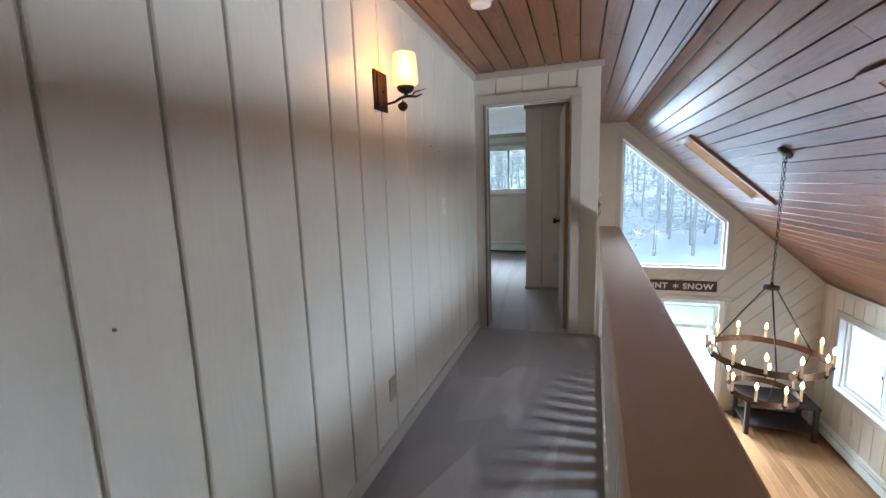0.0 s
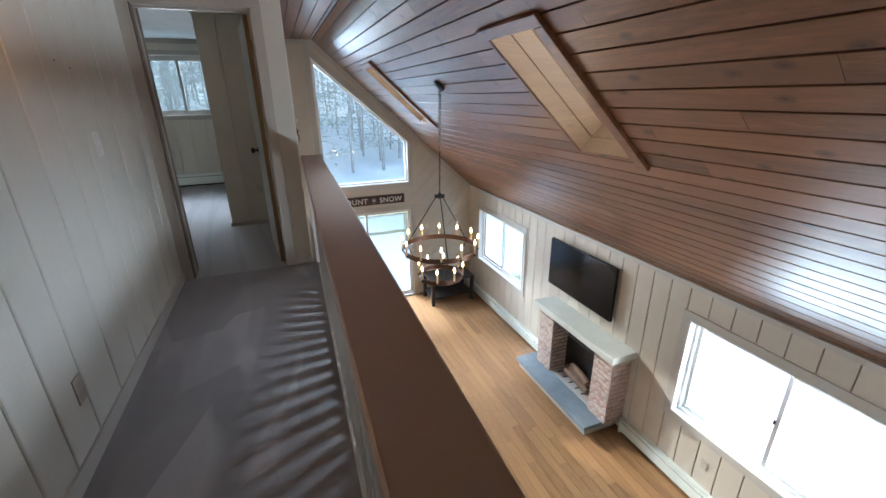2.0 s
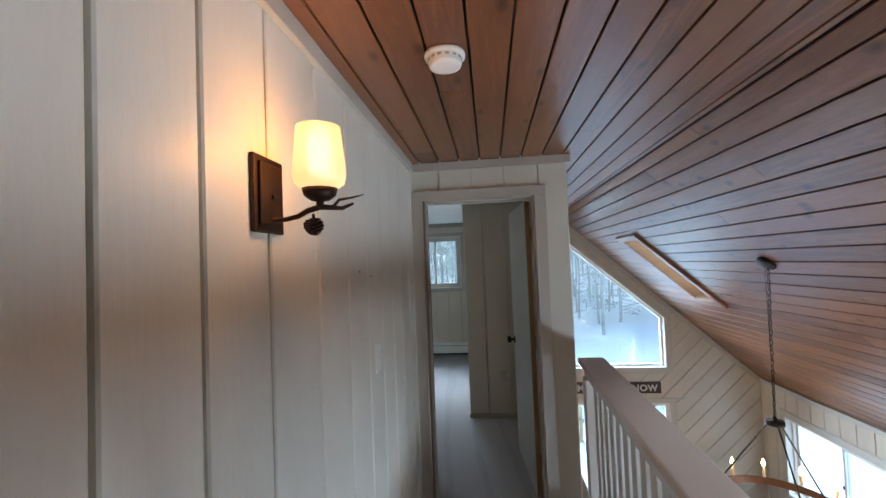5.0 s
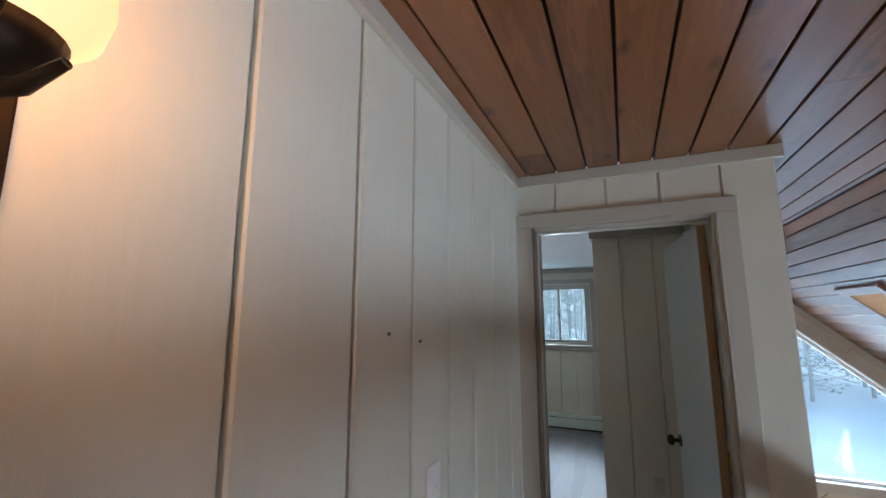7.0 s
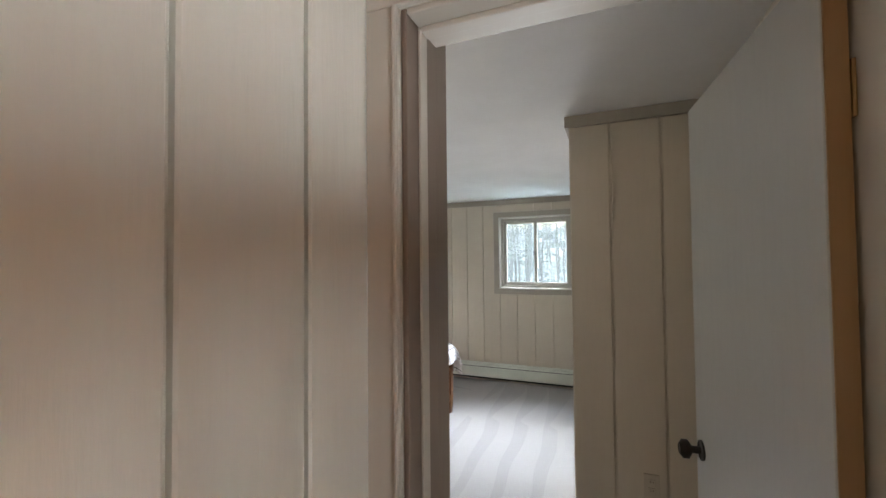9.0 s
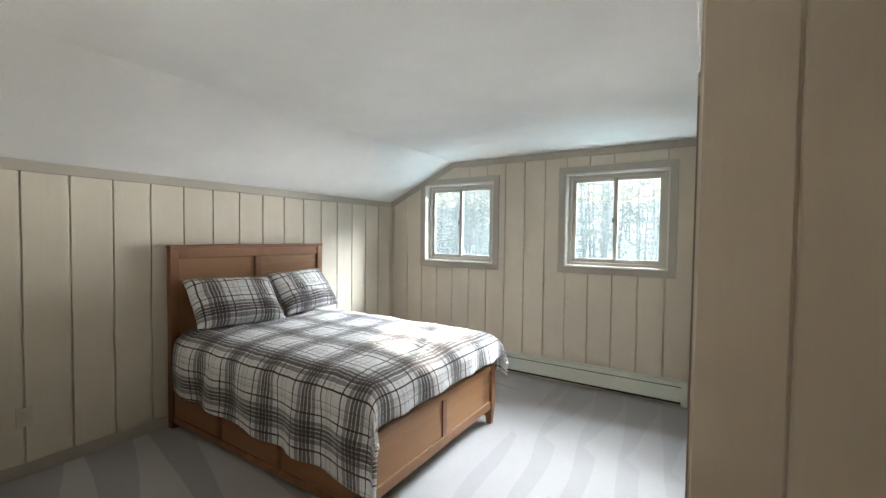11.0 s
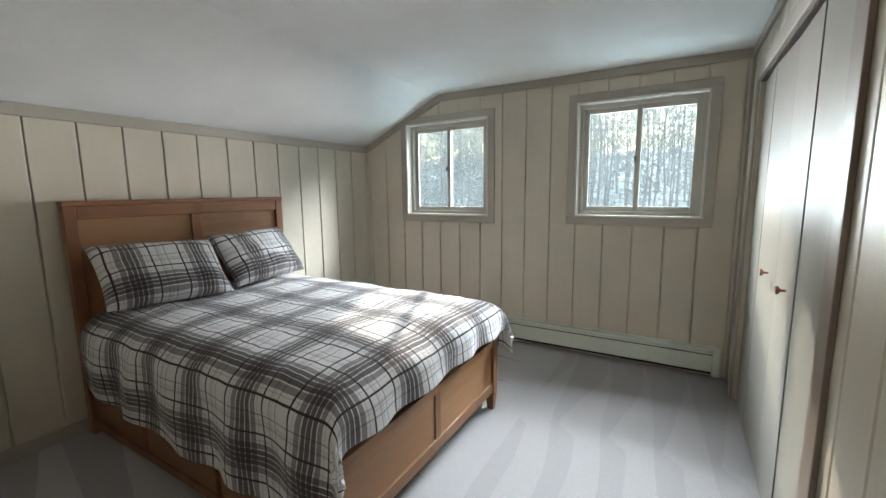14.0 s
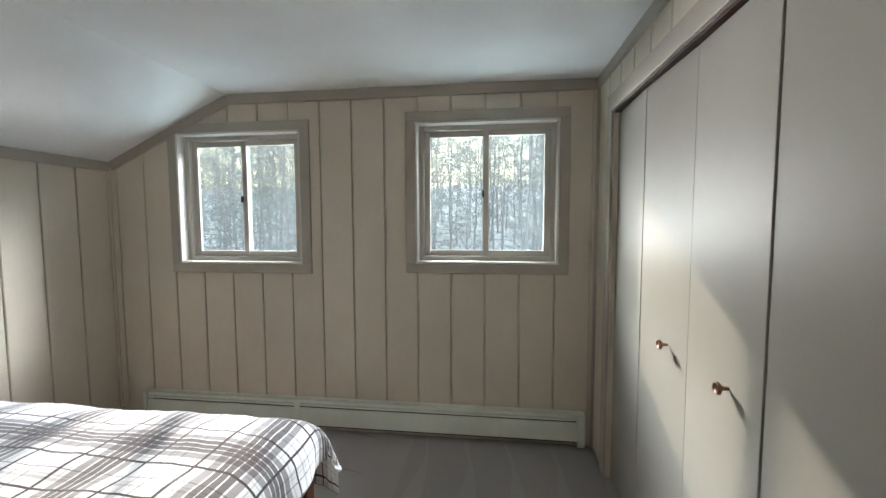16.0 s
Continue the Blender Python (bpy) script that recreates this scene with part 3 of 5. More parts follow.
def plank_field(origin, sdir, up, s0, s1, y0, y1, holes, seed, pitch, first):
    rnd = random.Random(seed)
    verts, faces = [], []
    o, sd, up = Vector(origin), Vector(sdir), Vector(up)

    def plank(a, b, c, d):
        g, ch, t = 0.0045, 0.002, 0.016
        prof = [(a + g, t), (a + g, ch), (a + g + ch, 0), (b - g - ch, 0), (b - g, ch), (b - g, t)]
        base = len(verts)
        for y in (c + 0.0008, d - 0.0008):
            for s, h in prof:
                verts.append(tuple(o + sd * s + up * h + Vector((0, y, 0))))
        k = len(prof)
        for i in range(k - 1):
            faces.append((base + i, base + i + 1, base + k + i + 1, base + k + i))
        faces.append(tuple(base + i for i in range(k))[::-1])
        faces.append(tuple(base + k + i for i in range(k)))

    s = s0
    while s < s1 - 0.01:
        e = min(s + (first if s == s0 else pitch), s1)
        ends, y = [y0], y0 + rnd.uniform(0.3, 3.4)
        while y < y1 - 0.3:
            ends.append(y)
            y += rnd.uniform(1.6, 4.2)
        ends.append(y1)
        for c, d in zip(ends, ends[1:]):
            pieces = [(s, e, c, d)]
            for h in holes:
                nxt = []
                for a, b, p, q in pieces:
                    if h[0] < b and h[1] > a and h[2] < q and h[3] > p:
                        if p < h[2]:
                            nxt.append((a, b, p, h[2]))
                        if q > h[3]:
                            nxt.append((a, b, h[3], q))
                        lo, hi = max(p, h[2]), min(q, h[3])
                        if a < h[0] - 0.012:
                            nxt.append((a, h[0], lo, hi))
                        if b > h[1] + 0.012:
                            nxt.append((h[1], b, lo, hi))
                    else:
                        nxt.append((a, b, p, q))
                pieces = nxt
            for p in pieces:
                plank(*p)
        s = e
    return verts, faces


def ceiling_mesh(name, vf, label):
    me = bpy.data.meshes.new(name)
    me.from_pydata(vf[0], [], vf[1])
    me.materials.append(PINE)
    return tagged(new(name, me), label, "ceiling", "", "structure")


ceiling_mesh("ceiling_flat", plank_field((0, 0, CZ), X, Z, 0.0, KX, SY, GY, [(0.0, WX - 0.004, 0.0, GY)], 3, 0.1365, 0.07), "reddish-brown stained tongue and groove pine ceiling")
ceiling_mesh("ceiling_slope", plank_field((KX, 0, CZ), SDIR, SUP, 0.004, SLEN, SY, GY, SKY, 5, 0.1315, 0.09), "reddish-brown stained sloping pine plank ceiling with skylights")
floor_plate("roof_deck_flat", (-0.1, SY, CZ + 0.0165), (KX + 0.16, 0.0, CZ + 0.16), DARKWOOD, "roof deck", "roof")
floor_plate("roof_deck_flat_far", (0.98, 0.0005, CZ + 0.0165), (KX + 0.16, GY + 0.1, CZ + 0.16), DARKWOOD, "roof deck", "roof")
bm = bmesh.new()
ys = [SY - 0.1, SKY[0][2], SKY[0][3], SKY[1][2], SKY[1][3], GY + 0.1]
for i in range(5):
    spans = [(0.0, SLEN + 0.2)]
    for h in SKY:
        if h[2] <= ys[i] + 1e-6 and ys[i + 1] <= h[3] + 1e-6:
            spans = [(0.0, h[0]), (h[1], SLEN + 0.2)]
    for a, b in spans:
        vs = []
        for s in (a, b):
            for y in (ys[i], ys[i + 1]):
                for h in (0.0165, 0.16):
                    vs.append(bm.verts.new(Vector((KX, y, CZ)) + SDIR * s + SUP * h))
        for f in ((0, 1, 3, 2), (4, 6, 7, 5), (0, 4, 5, 1), (2, 3, 7, 6), (0, 2, 6, 4), (1, 5, 7, 3)):
            bm.faces.new([vs[j] for j in f])
tagged(part("roof_deck_slope", bm, DARKWOOD), "sloping roof deck", "roof", "", "structure")

bm = bmesh.new()
prism(bm, [(BX - 0.1, 1.87 - 0.047), (-2.175, CZ), (0.965, CZ), (0.965, CZ + 0.1), (-2.2, CZ + 0.1), (BX - 0.1, 1.93)], (0, 0.10, 0), X, Y, 0.0, BY + 0.0)
tagged(part("ceiling_bedroom", bm, PLASTER), "white plastered bedroom ceiling sloping down over the bed", "ceiling", "", "structure")

# ---- trim ----
strip_run("trim_hall_ceiling", [(0.012, SY, CZ - 0.03), (0.012, -0.02, CZ - 0.03)], (0.022, 0.058), GREIGE, "painted ceiling trim along the landing")
strip_run("trim_door_wall_top", [(0.024, -0.012, CZ - 0.028), (WX + 0.022, -0.012, CZ - 0.028)], (0.022, 0.054), GREIGE, "painted ceiling trim over the bedroom door")
strip_run("baseboard_hall", [(0.008, SY, 0.04), (0.008, -0.02, 0.04)], (0.014, 0.08), GREIGE, "low painted baseboard along the landing", "baseboard")
strip_run("trim_bedroom_window_wall", [(BX + 0.012, BY - 0.010, 1.842), (-2.175, BY - 0.010, CZ - 0.035), (CX, BY - 0.010, CZ - 0.035)], (0.018, 0.066), TAUPE, "taupe ceiling trim on the window wall")
strip_run("trim_bedroom_head_wall", [(BX + 0.010, 0.13, 1.838), (BX + 0.010, BY - 0.02, 1.838)], (0.018, 0.066), TAUPE, "taupe ceiling trim on the low wall")
strip_run("trim_closet_end", [(CX - 0.02, CY - 0.010, CZ - 0.033), (0.91, CY - 0.010, CZ - 0.033)], (0.018, 0.062), TAUPE, "taupe ceiling trim on the closet's end")
strip_run("trim_closet_front", [(CX - 0.010, CY, CZ - 0.033), (CX - 0.010, BY - 0.02, CZ - 0.033)], (0.018, 0.062), TAUPE, "taupe ceiling trim over the closet doors")
strip_run("baseboard_head_wall", [(BX + 0.008, 0.13, 0.04), (BX + 0.008, BY, 0.04)], (0.014, 0.08), TAUPE, "low taupe baseboard", "baseboard")
strip_run("baseboard_closet_end", [(CX - 0.01, CY - 0.012, 0.02), (0.905, CY - 0.012, 0.02)], (0.022, 0.04), TAUPE, "low taupe baseboard at the closet's end", "baseboard")
strip_run("trim_gable_slope", [(WX + 0.01, GY - 0.010, CZ - 0.033), (KX - 0.01, GY - 0.010, CZ - 0.033), (GX, GY - 0.010, EZ - 0.045)], (0.018, 0.066), GREIGE, "painted trim under the gable's ceiling line")
strip_run("trim_great_eave", [(GX - 0.010, SY, EZ - 0.03), (GX - 0.010, GY, EZ - 0.03)], (0.018, 0.055), GREIGE, "painted trim along the eave")
strip_run("trim_gable_belt", [(3.22, GY - 0.008, -0.615), (3.40, GY - 0.008, -0.615)], (0.014, 0.02), GREIGE, "short painted trim over the glass door")

# ---- door ----
door = holder("door_1", (0.805, 0.10, 0), "grey painted flush door standing open into the bedroom", "door", "", "structure")
bm = bx(bmesh.new(), 0.0, 0.0, 0.01, 0.725, 0.035, 2.02, 0.003)
ang = radians(95.8)
R = Matrix.Translation((0.805, 0.10, 0)) @ Matrix.Rotation(ang, 4, "Z")
bmesh.ops.transform(bm, matrix=R, verts=bm.verts)
part("leaf", bm, DOORPAINT, door)
bm = bx(bmesh.new(), -0.0045, 0.0015, 0.012, -0.0005, 0.0335, 2.018, 0.001)
bmesh.ops.transform(bm, matrix=R, verts=bm.verts)
part("hinge_edge", bm, RAWEDGE, door, "bare brown wood hinge edge")
for side, base in ((1, 0.035), (-1, 0.0)):
    bm = bmesh.new()
    tube(bm, [(0.665, base, 0.95), (0.665, base + side * 0.006, 0.95)], 0.03, 18)
    tube(bm, [(0.665, base + side * 0.006, 0.95), (0.665, base + side * 0.035, 0.95)], 0.011, 12)
    tube(bm, [(0.665, base + side * 0.033, 0.95), (0.665, base + side * 0.040, 0.95), (0.665, base + side * 0.055, 0.95), (0.665, base + side * 0.064, 0.95)], [0.018, 0.028, 0.028, 0.016], 18)
    bmesh.ops.transform(bm, matrix=R, verts=bm.verts)
    part("knob", bm, BLACK, door, "black round knob", True)
for z in (0.25, 1.05, 1.80):
    bm = bmesh.new()
    tube(bm, [(0.0, -0.006, z - 0.045), (0.0, -0.006, z + 0.045)], 0.006, 10)
    bx(bm, 0.0, -0.002, z - 0.045, 0.03, 0.0, z + 0.045)
    bmesh.ops.transform(bm, matrix=R, verts=bm.verts)
    part("hinge", bm, BRASS, door, "aged brass hinge")

frame_d = holder("door_frame_1", (0.45, 0, 0), "greige painted door casing and jamb round the bedroom doorway", "door frame", "", "structure")
for nm, lo, hi in (("casing", (0.003, -0.016, 0.0), (0.075, -0.0005, 2.048)), ("casing", (0.826, -0.016, 0.0), (0.905, -0.0005, 2.048)), ("casing", (0.003, -0.016, 2.0485), (0.905, -0.0005, 2.112)),
                   ("jamb", (0.0752, 0.0, 0.0), (0.088, 0.145, 2.0478)), ("jamb", (0.811, 0.0, 0.0), (0.8258, 0.145, 2.0478)), ("jamb", (0.0885, 0.0, 2.035), (0.8105, 0.145, 2.0478)),
                   ("stop", (0.0885, 0.05, 0.0), (0.095, 0.085, 2.034)), ("stop", (0.096, 0.05, 2.022), (0.809, 0.085, 2.0345)),
                   ("casing", (0.003, 0.131, 0.0), (0.075, 0.146, 2.048)), ("casing", (0.826, 0.131, 0.0), (0.905, 0.146, 2.048)), ("casing", (0.003, 0.131, 2.0485), (0.905, 0.146, 2.112))):
    # left jamb is coloured darker for the shade it stands in
    box(nm, lo, hi, SHADEDPAINT if nm == "jamb" and hi[0] < 0.2 else GREIGE, frame_d, "", 0.003)
box("casing_bead", (0.064, -0.021, 0.0), (0.074, -0.0165, 2.048), GREIGE, frame_d)
box("casing_bead", (0.827, -0.021, 0.0), (0.837, -0.0165, 2.048), GREIGE, frame_d)
# the return's shade is put into its dark colour
floor_plate("wall_door_return", (-0.0004, 0.1465, 0.0), (0.078, 0.235, CZ), SHADEDPAINT, "wall return beside the bedroom doorway, coloured dark brown for its shade", "wall")
floor_plate("wall_door_back", (0.90, 0.1025, 0.0), (0.965, 0.13, CZ), CREAM, "cream wall beside the door", "wall")
floor_plate("wall_door_back_top", (0.0, 0.1025, 2.113), (0.90, 0.13, CZ), CREAM, "cream wall over the door", "wall")


# ---- windows ----
def slide_window(name, at, u, n, w, h, casing, frame_m, casing_m, label, panes=2, cw=0.075, depth=0.09, glaze=None, lining=None):
    """A sliding window in an opening w by h whose lower corner on the wall's face is at; n points into the room."""
    th = holder(name, at, label, "window", "", "structure")
    o, u, n = Vector(at), Vector(u), Vector(n)

    def bar(nm, u0, u1, v0, v1, d0, d1, mat, parent=th, bev=0.003):
        bm = bmesh.new()
        prism(bm, [(u0, v0), (u1, v0), (u1, v1), (u0, v1)], o, u, n, d0, d1, bev)
        return part(nm, bm, mat, parent)

    if casing:
        c = cw
        bar("casing", -c, w + c, h, h + c, 0.0005, 0.016, casing_m)
        bar("casing", -c, w + c, -c, 0.0, 0.0005, 0.016, casing_m)
        bar("casing", -c, 0.0, 0.0, h, 0.0005, 0.016, casing_m)
        bar("casing", w, w + c, 0.0, h, 0.0005, 0.016, casing_m)
    e = 0.014
    bar("jamb", 0.0, e, 0.0, h, -0.116, 0.018, lining or casing_m)
    bar("jamb", w - e, w, 0.0, h, -0.116, 0.018, lining or casing_m)
    bar("jamb", e, w - e, h - e, h, -0.116, 0.018, lining or casing_m)
    bar("window_sill", e, w - e, 0.0, e, -0.116, 0.020, lining or casing_m)
    f = 0.03
    a, b, lo, hi = e, w - e, e, h - e
    fr = bar("window_frame", a, a + f, lo, hi, -depth - 0.02, -depth + 0.035, frame_m)
    bar("window_frame", b - f, b, lo, hi, -depth - 0.02, -depth + 0.035, frame_m)
    bar("window_frame", a + f, b - f, hi - f, hi, -depth - 0.02, -depth + 0.035, frame_m)
    bar("window_frame", a + f, b - f, lo, lo + f, -depth - 0.02, -depth + 0.035, frame_m)
    a, b, lo, hi = a + f, b - f, lo + f, hi - f
    mid = (a + b) / 2
    for i in range(panes):
        p, q = (a, mid + 0.02) if i == 0 else (mid - 0.02, b)
        d = -depth + (0.012 if i else -0.012)
        s = 0.038
        sash = bar("sash", p, p + s, lo, hi, d - 0.01, d + 0.01, frame_m)
        for r in ((q - s, q, lo, hi), (p + s, q - s, hi - s, hi), (p + s, q - s, lo, lo + s)):
            bar("sash_rail", r[0], r[1], r[2], r[3], d - 0.01, d + 0.01, frame_m)
        g = bar("pane", p + s - 0.004, q - s + 0.004, lo + s - 0.004, hi - s + 0.004, d - 0.003, d + 0.001, glaze or GLASS, th, 0.0)
        g.visible_shadow = False
    bar("latch", mid - 0.028, mid - 0.012, lo + (hi - lo) * 0.5 - 0.025, lo + (hi - lo) * 0.5 + 0.02, -depth + 0.0225, -depth + 0.036, BLACK)
    return th


slide_window("window_1", (-2.57, BY, 1.158), X, (0, -1, 0), 0.905, 0.898, True, ALMOND, TAUPE, "bedroom sliding window with taupe casing tucked under the slope", cw=0.064, lining=LININGPAINT, glaze=SCREEN_GLASS)
slide_window("window_2", (-0.885, BY, 1.172), X, (0, -1, 0), 0.905, 0.906, True, ALMOND, TAUPE, "bedroom sliding window with taupe casing beside the closet", cw=0.064, lining=LININGPAINT, glaze=SCREEN_GLASS)
slide_window("window_3", (GX, 3.47, -1.76), (0, -1, 0), (-1, 0, 0), 1.67, 1.06, True, WHITEVINYL, GREIGE, "white sliding window with deep jambs in the great room's board wall", cw=0.09, depth=0.10, lining=WHITEVINYL)
slide_window("window_4", (GX, -1.285, -1.79), (0, -1, 0), (-1, 0, 0), 1.775, 1.10, True, WHITEVINYL, GREIGE, "large white sliding window beside the fireplace", cw=0.09, depth=0.10, lining=WHITEVINYL)
slider = slide_window("window_5", (1.38, GY, FZ + 0.02), X, (0, -1, 0), 1.84, 1.92, True, WHITEVINYL, GREIGE, "white framed sliding glass door to the snowy deck", cw=0.06, depth=0.08, glaze=DOOR_GLASS)

tz = holder("window_6", (2.3, GY, 0), "white framed fixed trapezoid window in the gable", "window", "", "structure")


def ring_prism(bm, outer, inner, origin, u, n, d0, d1):
    for i in range(len(outer)):
        j = (i + 1) % len(outer)
        prism(bm, [outer[i], outer[j], inner[j], inner[i]], origin, u, n, d0, d1)


def inset(poly, d):
    out, k = [], len(poly)
    for i in range(k):
        p0, p1, p2 = (Vector(poly[i - 1]), Vector(poly[i]), Vector(poly[(i + 1) % k]))
        d1, d2 = (p1 - p0).normalized(), (p2 - p1).normalized()
        n1, n2 = Vector((-d1.y, d1.x)), Vector((-d2.y, d2.x))
        m = (n1 + n2).normalized()
        out.append(tuple(p1 + m * d / max(m.dot(n1), 0.2)))
    return out


bm = bmesh.new()
ring_prism(bm, inset(TRAPEZE, -0.085), inset(TRAPEZE, 0.0), (0, GY, 0), X, (0, -1, 0), 0.0005, 0.016)
part("casing", bm, GREIGE, tz)
bm = bmesh.new()
ring_prism(bm, TRAPEZE, inset(TRAPEZE, 0.014), (0, GY, 0), X, (0, -1, 0), -0.116, 0.012)
part("jamb", bm, WHITEVINYL, tz)
bm = bmesh.new()
ring_prism(bm, inset(TRAPEZE, 0.0145), inset(TRAPEZE, 0.05), (0, GY, 0), X, (0, -1, 0), -0.10, -0.06)
part("window_frame", bm, WHITEVINYL, tz)
bm = bmesh.new()
prism(bm, inset(TRAPEZE, 0.045), (0, GY, 0), X, (0, -1, 0), -0.085, -0.08)
part("pane", bm, GLASS, tz).visible_shadow = False


# ---- skylights ----
def on_slope(s, y, h):
    return Vector((KX, y, CZ)) + SDIR * s + SUP * h


def slope_box(nm, s0, s1, y0, y1, h0, h1, mat, parent, label=""):
    bm = bmesh.new()
    vs = [bm.verts.new(on_slope(s, y, h)) for s in (s0, s1) for y in (y0, y1) for h in (h0, h1)]
    for f in ((0, 1, 3, 2), (4, 6, 7, 5), (0, 4, 5, 1), (2, 3, 7, 6), (0, 2, 6, 4), (1, 5, 7, 3)):
        bm.faces.new([vs[j] for j in f])
    bmesh.ops.recalc_face_normals(bm, faces=bm.faces)
    bmesh.ops.bevel(bm, geom=bm.edges[:], offset=0.003, segments=1, affect="EDGES")
    return part(nm, bm, mat, parent, label)


for i, (a, b, c, d) in enumerate(SKY):
    th = holder("skylight", on_slope((a + b) / 2, (c + d) / 2, 0), "pine-lined skylight with dark stained trim in the sloping ceiling", "skylight", "skylights", "structure")
    slope_box("trim", a - 0.075, a - 0.0, c - 0.08, d + 0.03, -0.032, -0.001, PINE, th)
    slope_box("trim", a + 0.002, b + 0.055, c - 0.08, c - 0.0, -0.032, -0.001, PINE, th)
    slope_box("trim", a + 0.002, b + 0.02, d + 0.0, d + 0.03, -0.006, -0.001, PINE, th)
    for j in range(5):
        lo, hi = (j * 0.128 - 0.002, j * 0.128 + 0.123)
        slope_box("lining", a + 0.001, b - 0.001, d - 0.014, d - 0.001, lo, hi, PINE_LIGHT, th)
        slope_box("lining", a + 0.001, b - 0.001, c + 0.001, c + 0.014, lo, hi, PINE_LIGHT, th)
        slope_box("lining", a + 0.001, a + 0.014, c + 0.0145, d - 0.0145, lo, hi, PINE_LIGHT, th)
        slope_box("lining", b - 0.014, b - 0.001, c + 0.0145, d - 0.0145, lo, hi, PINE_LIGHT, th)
    slope_box("curb", a - 0.05, b + 0.05, c - 0.05, c - 0.0, 0.165, 0.64, DARKWOOD, th)
    slope_box("curb", a - 0.05, b + 0.05, d + 0.0, d + 0.05, 0.165, 0.64, DARKWOOD, th)
    slope_box("curb", a - 0.05, a - 0.0, c + 0.0005, d - 0.0005, 0.165, 0.64, DARKWOOD, th)
    slope_box("curb", b + 0.0, b + 0.05, c + 0.0005, d - 0.0005, 0.165, 0.64, DARKWOOD, th)
    slope_box("pane", a - 0.05, b + 0.05, c - 0.05, d + 0.05, 0.642, 0.65, SKY_GLASS, th).visible_shadow = False

# ---- loft rail ----
rail = holder("loft_railing", (1.05, 0, 0), "painted loft railing with wide taupe cap and flat white balusters", "railing")
RT = Matrix.Rotation(radians(-1.7), 4, "Z")


def rail_part(nm, lo, hi, mat, bev=0.004, label=""):
    bm = bx(bmesh.new(), *lo, *hi, bev)
    bmesh.ops.transform(bm, matrix=Matrix.Translation((1.056, 0, 0)) @ RT, verts=bm.verts)
    return part(nm, bm, mat, rail, label)


rail_part("cap", (0.0, -6.1, 0.935), (0.165, -0.012, 0.972), CAPPAINT, 0.008, "wide brown-grey painted cap board")
rail_part("under_rail", (0.035, -6.1, 0.86), (0.075, -0.035, 0.934), RAILWHITE)
rail_part("bottom_rail", (0.03, -6.1, 0.0), (0.10, -0.035, 0.035), RAILWHITE)
rail_part("post", (0.02, -0.13, 0.036), (0.11, -0.045, 0.86), RAILWHITE)
y = -0.26
while y > -6.0:
    rail_part("baluster", (0.042, y - 0.068, 0.036), (0.062, y, 0.859), RAILWHITE, 0.003)
    y -= 0.115

# ---- hall things ----
sconce = holder("wall_sconce", (0, -1.868, 1.80), "oil-rubbed bronze pinecone wall sconce with a lit frosted glass shade", "wall lamp")
part("backplate", bx(bmesh.new(), 0.0005, -1.932, 1.705, 0.012, -1.804, 1.882, 0.003), BRONZE, sconce)
part("raised_plate", bx(bmesh.new(), 0.0122, -1.917, 1.720, 0.020, -1.819, 1.867, 0.004), BRONZE, sconce)
part("screw", tube(bmesh.new(), [(0.020, -1.868, 1.79), (0.026, -1.868, 1.79)], 0.006, 10), BLACK, sconce)
part("branch_arm", tube(bmesh.new(), [(0.02, -1.868, 1.735), (0.05, -1.867, 1.735), (0.08, -1.866, 1.741), (0.105, -1.868, 1.753), (0.135, -1.868, 1.760), (0.165, -1.866, 1.757), (0.185, -1.862, 1.755), (0.21, -1.855, 1.766)],
                        [0.006, 0.0055, 0.006, 0.0065, 0.007, 0.006, 0.005, 0.003], 10), BRONZE, sconce, "", True)
part("twig", tube(bmesh.new(), [(0.165, -1.866, 1.759), (0.185, -1.88, 1.772), (0.22, -1.885, 1.775), (0.245, -1.89, 1.779)], [0.004, 0.0035, 0.0025, 0.001], 8), BRONZE, sconce, "", True)
part("stem", tube(bmesh.new(), [(0.135, -1.868, 1.758), (0.135, -1.868, 1.778)], 0.009, 12), BRONZE, sconce)
part("cup", lathe(bmesh.new(), [(0.006, 0.0), (0.022, 0.003), (0.036, 0.014), (0.041, 0.030), (0.036, 0.029), (0.01, 0.012)], (0.135, -1.868, 1.772)), BRONZE, sconce, "", True)
cone = bmesh.new()
rnd = random.Random(4)
for i in range(46):
    f = i / 45
    a = i * 2.399
    r = 0.004 + 0.014 * math.sin(math.pi * min(1, 0.15 + f * 0.85)) 
    c = Vector((0.118 + r * math.cos(a), -1.868 + r * math.sin(a), 1.732 - 0.034 * f))
    bx(cone, c.x - 0.0045, c.y - 0.0045, c.z - 0.003, c.x + 0.0045, c.y + 0.0045, c.z + 0.002)
tube(cone, [(0.118, -1.868, 1.745), (0.118, -1.868, 1.698)], [0.003, 0.01], 8)
part("pinecone", cone, BRONZE, sconce, "small bronze pinecone")
shade_ob = part("glass_shade", lathe(bmesh.new(), [(0.008, 0.0), (0.040, 0.002), (0.056, 0.014), (0.061, 0.035), (0.059, 0.06), (0.050, 0.145), (0.047, 0.145), (0.056, 0.06), (0.057, 0.035), (0.052, 0.017), (0.01, 0.005)],
                                        (0.135, -1.868, 1.800), 36), FROST, sconce, "frosted amber glass shade", True)
shade_ob.visible_shadow = False
part("bulb", lathe(bmesh.new(), [(0.001, 0.0), (0.014, 0.006), (0.026, 0.03), (0.029, 0.048), (0.024, 0.068), (0.001, 0.078)], (0.135, -1.868, 1.83), 20), SHADEGLOW, sconce, "glowing bulb", True).visible_shadow = False

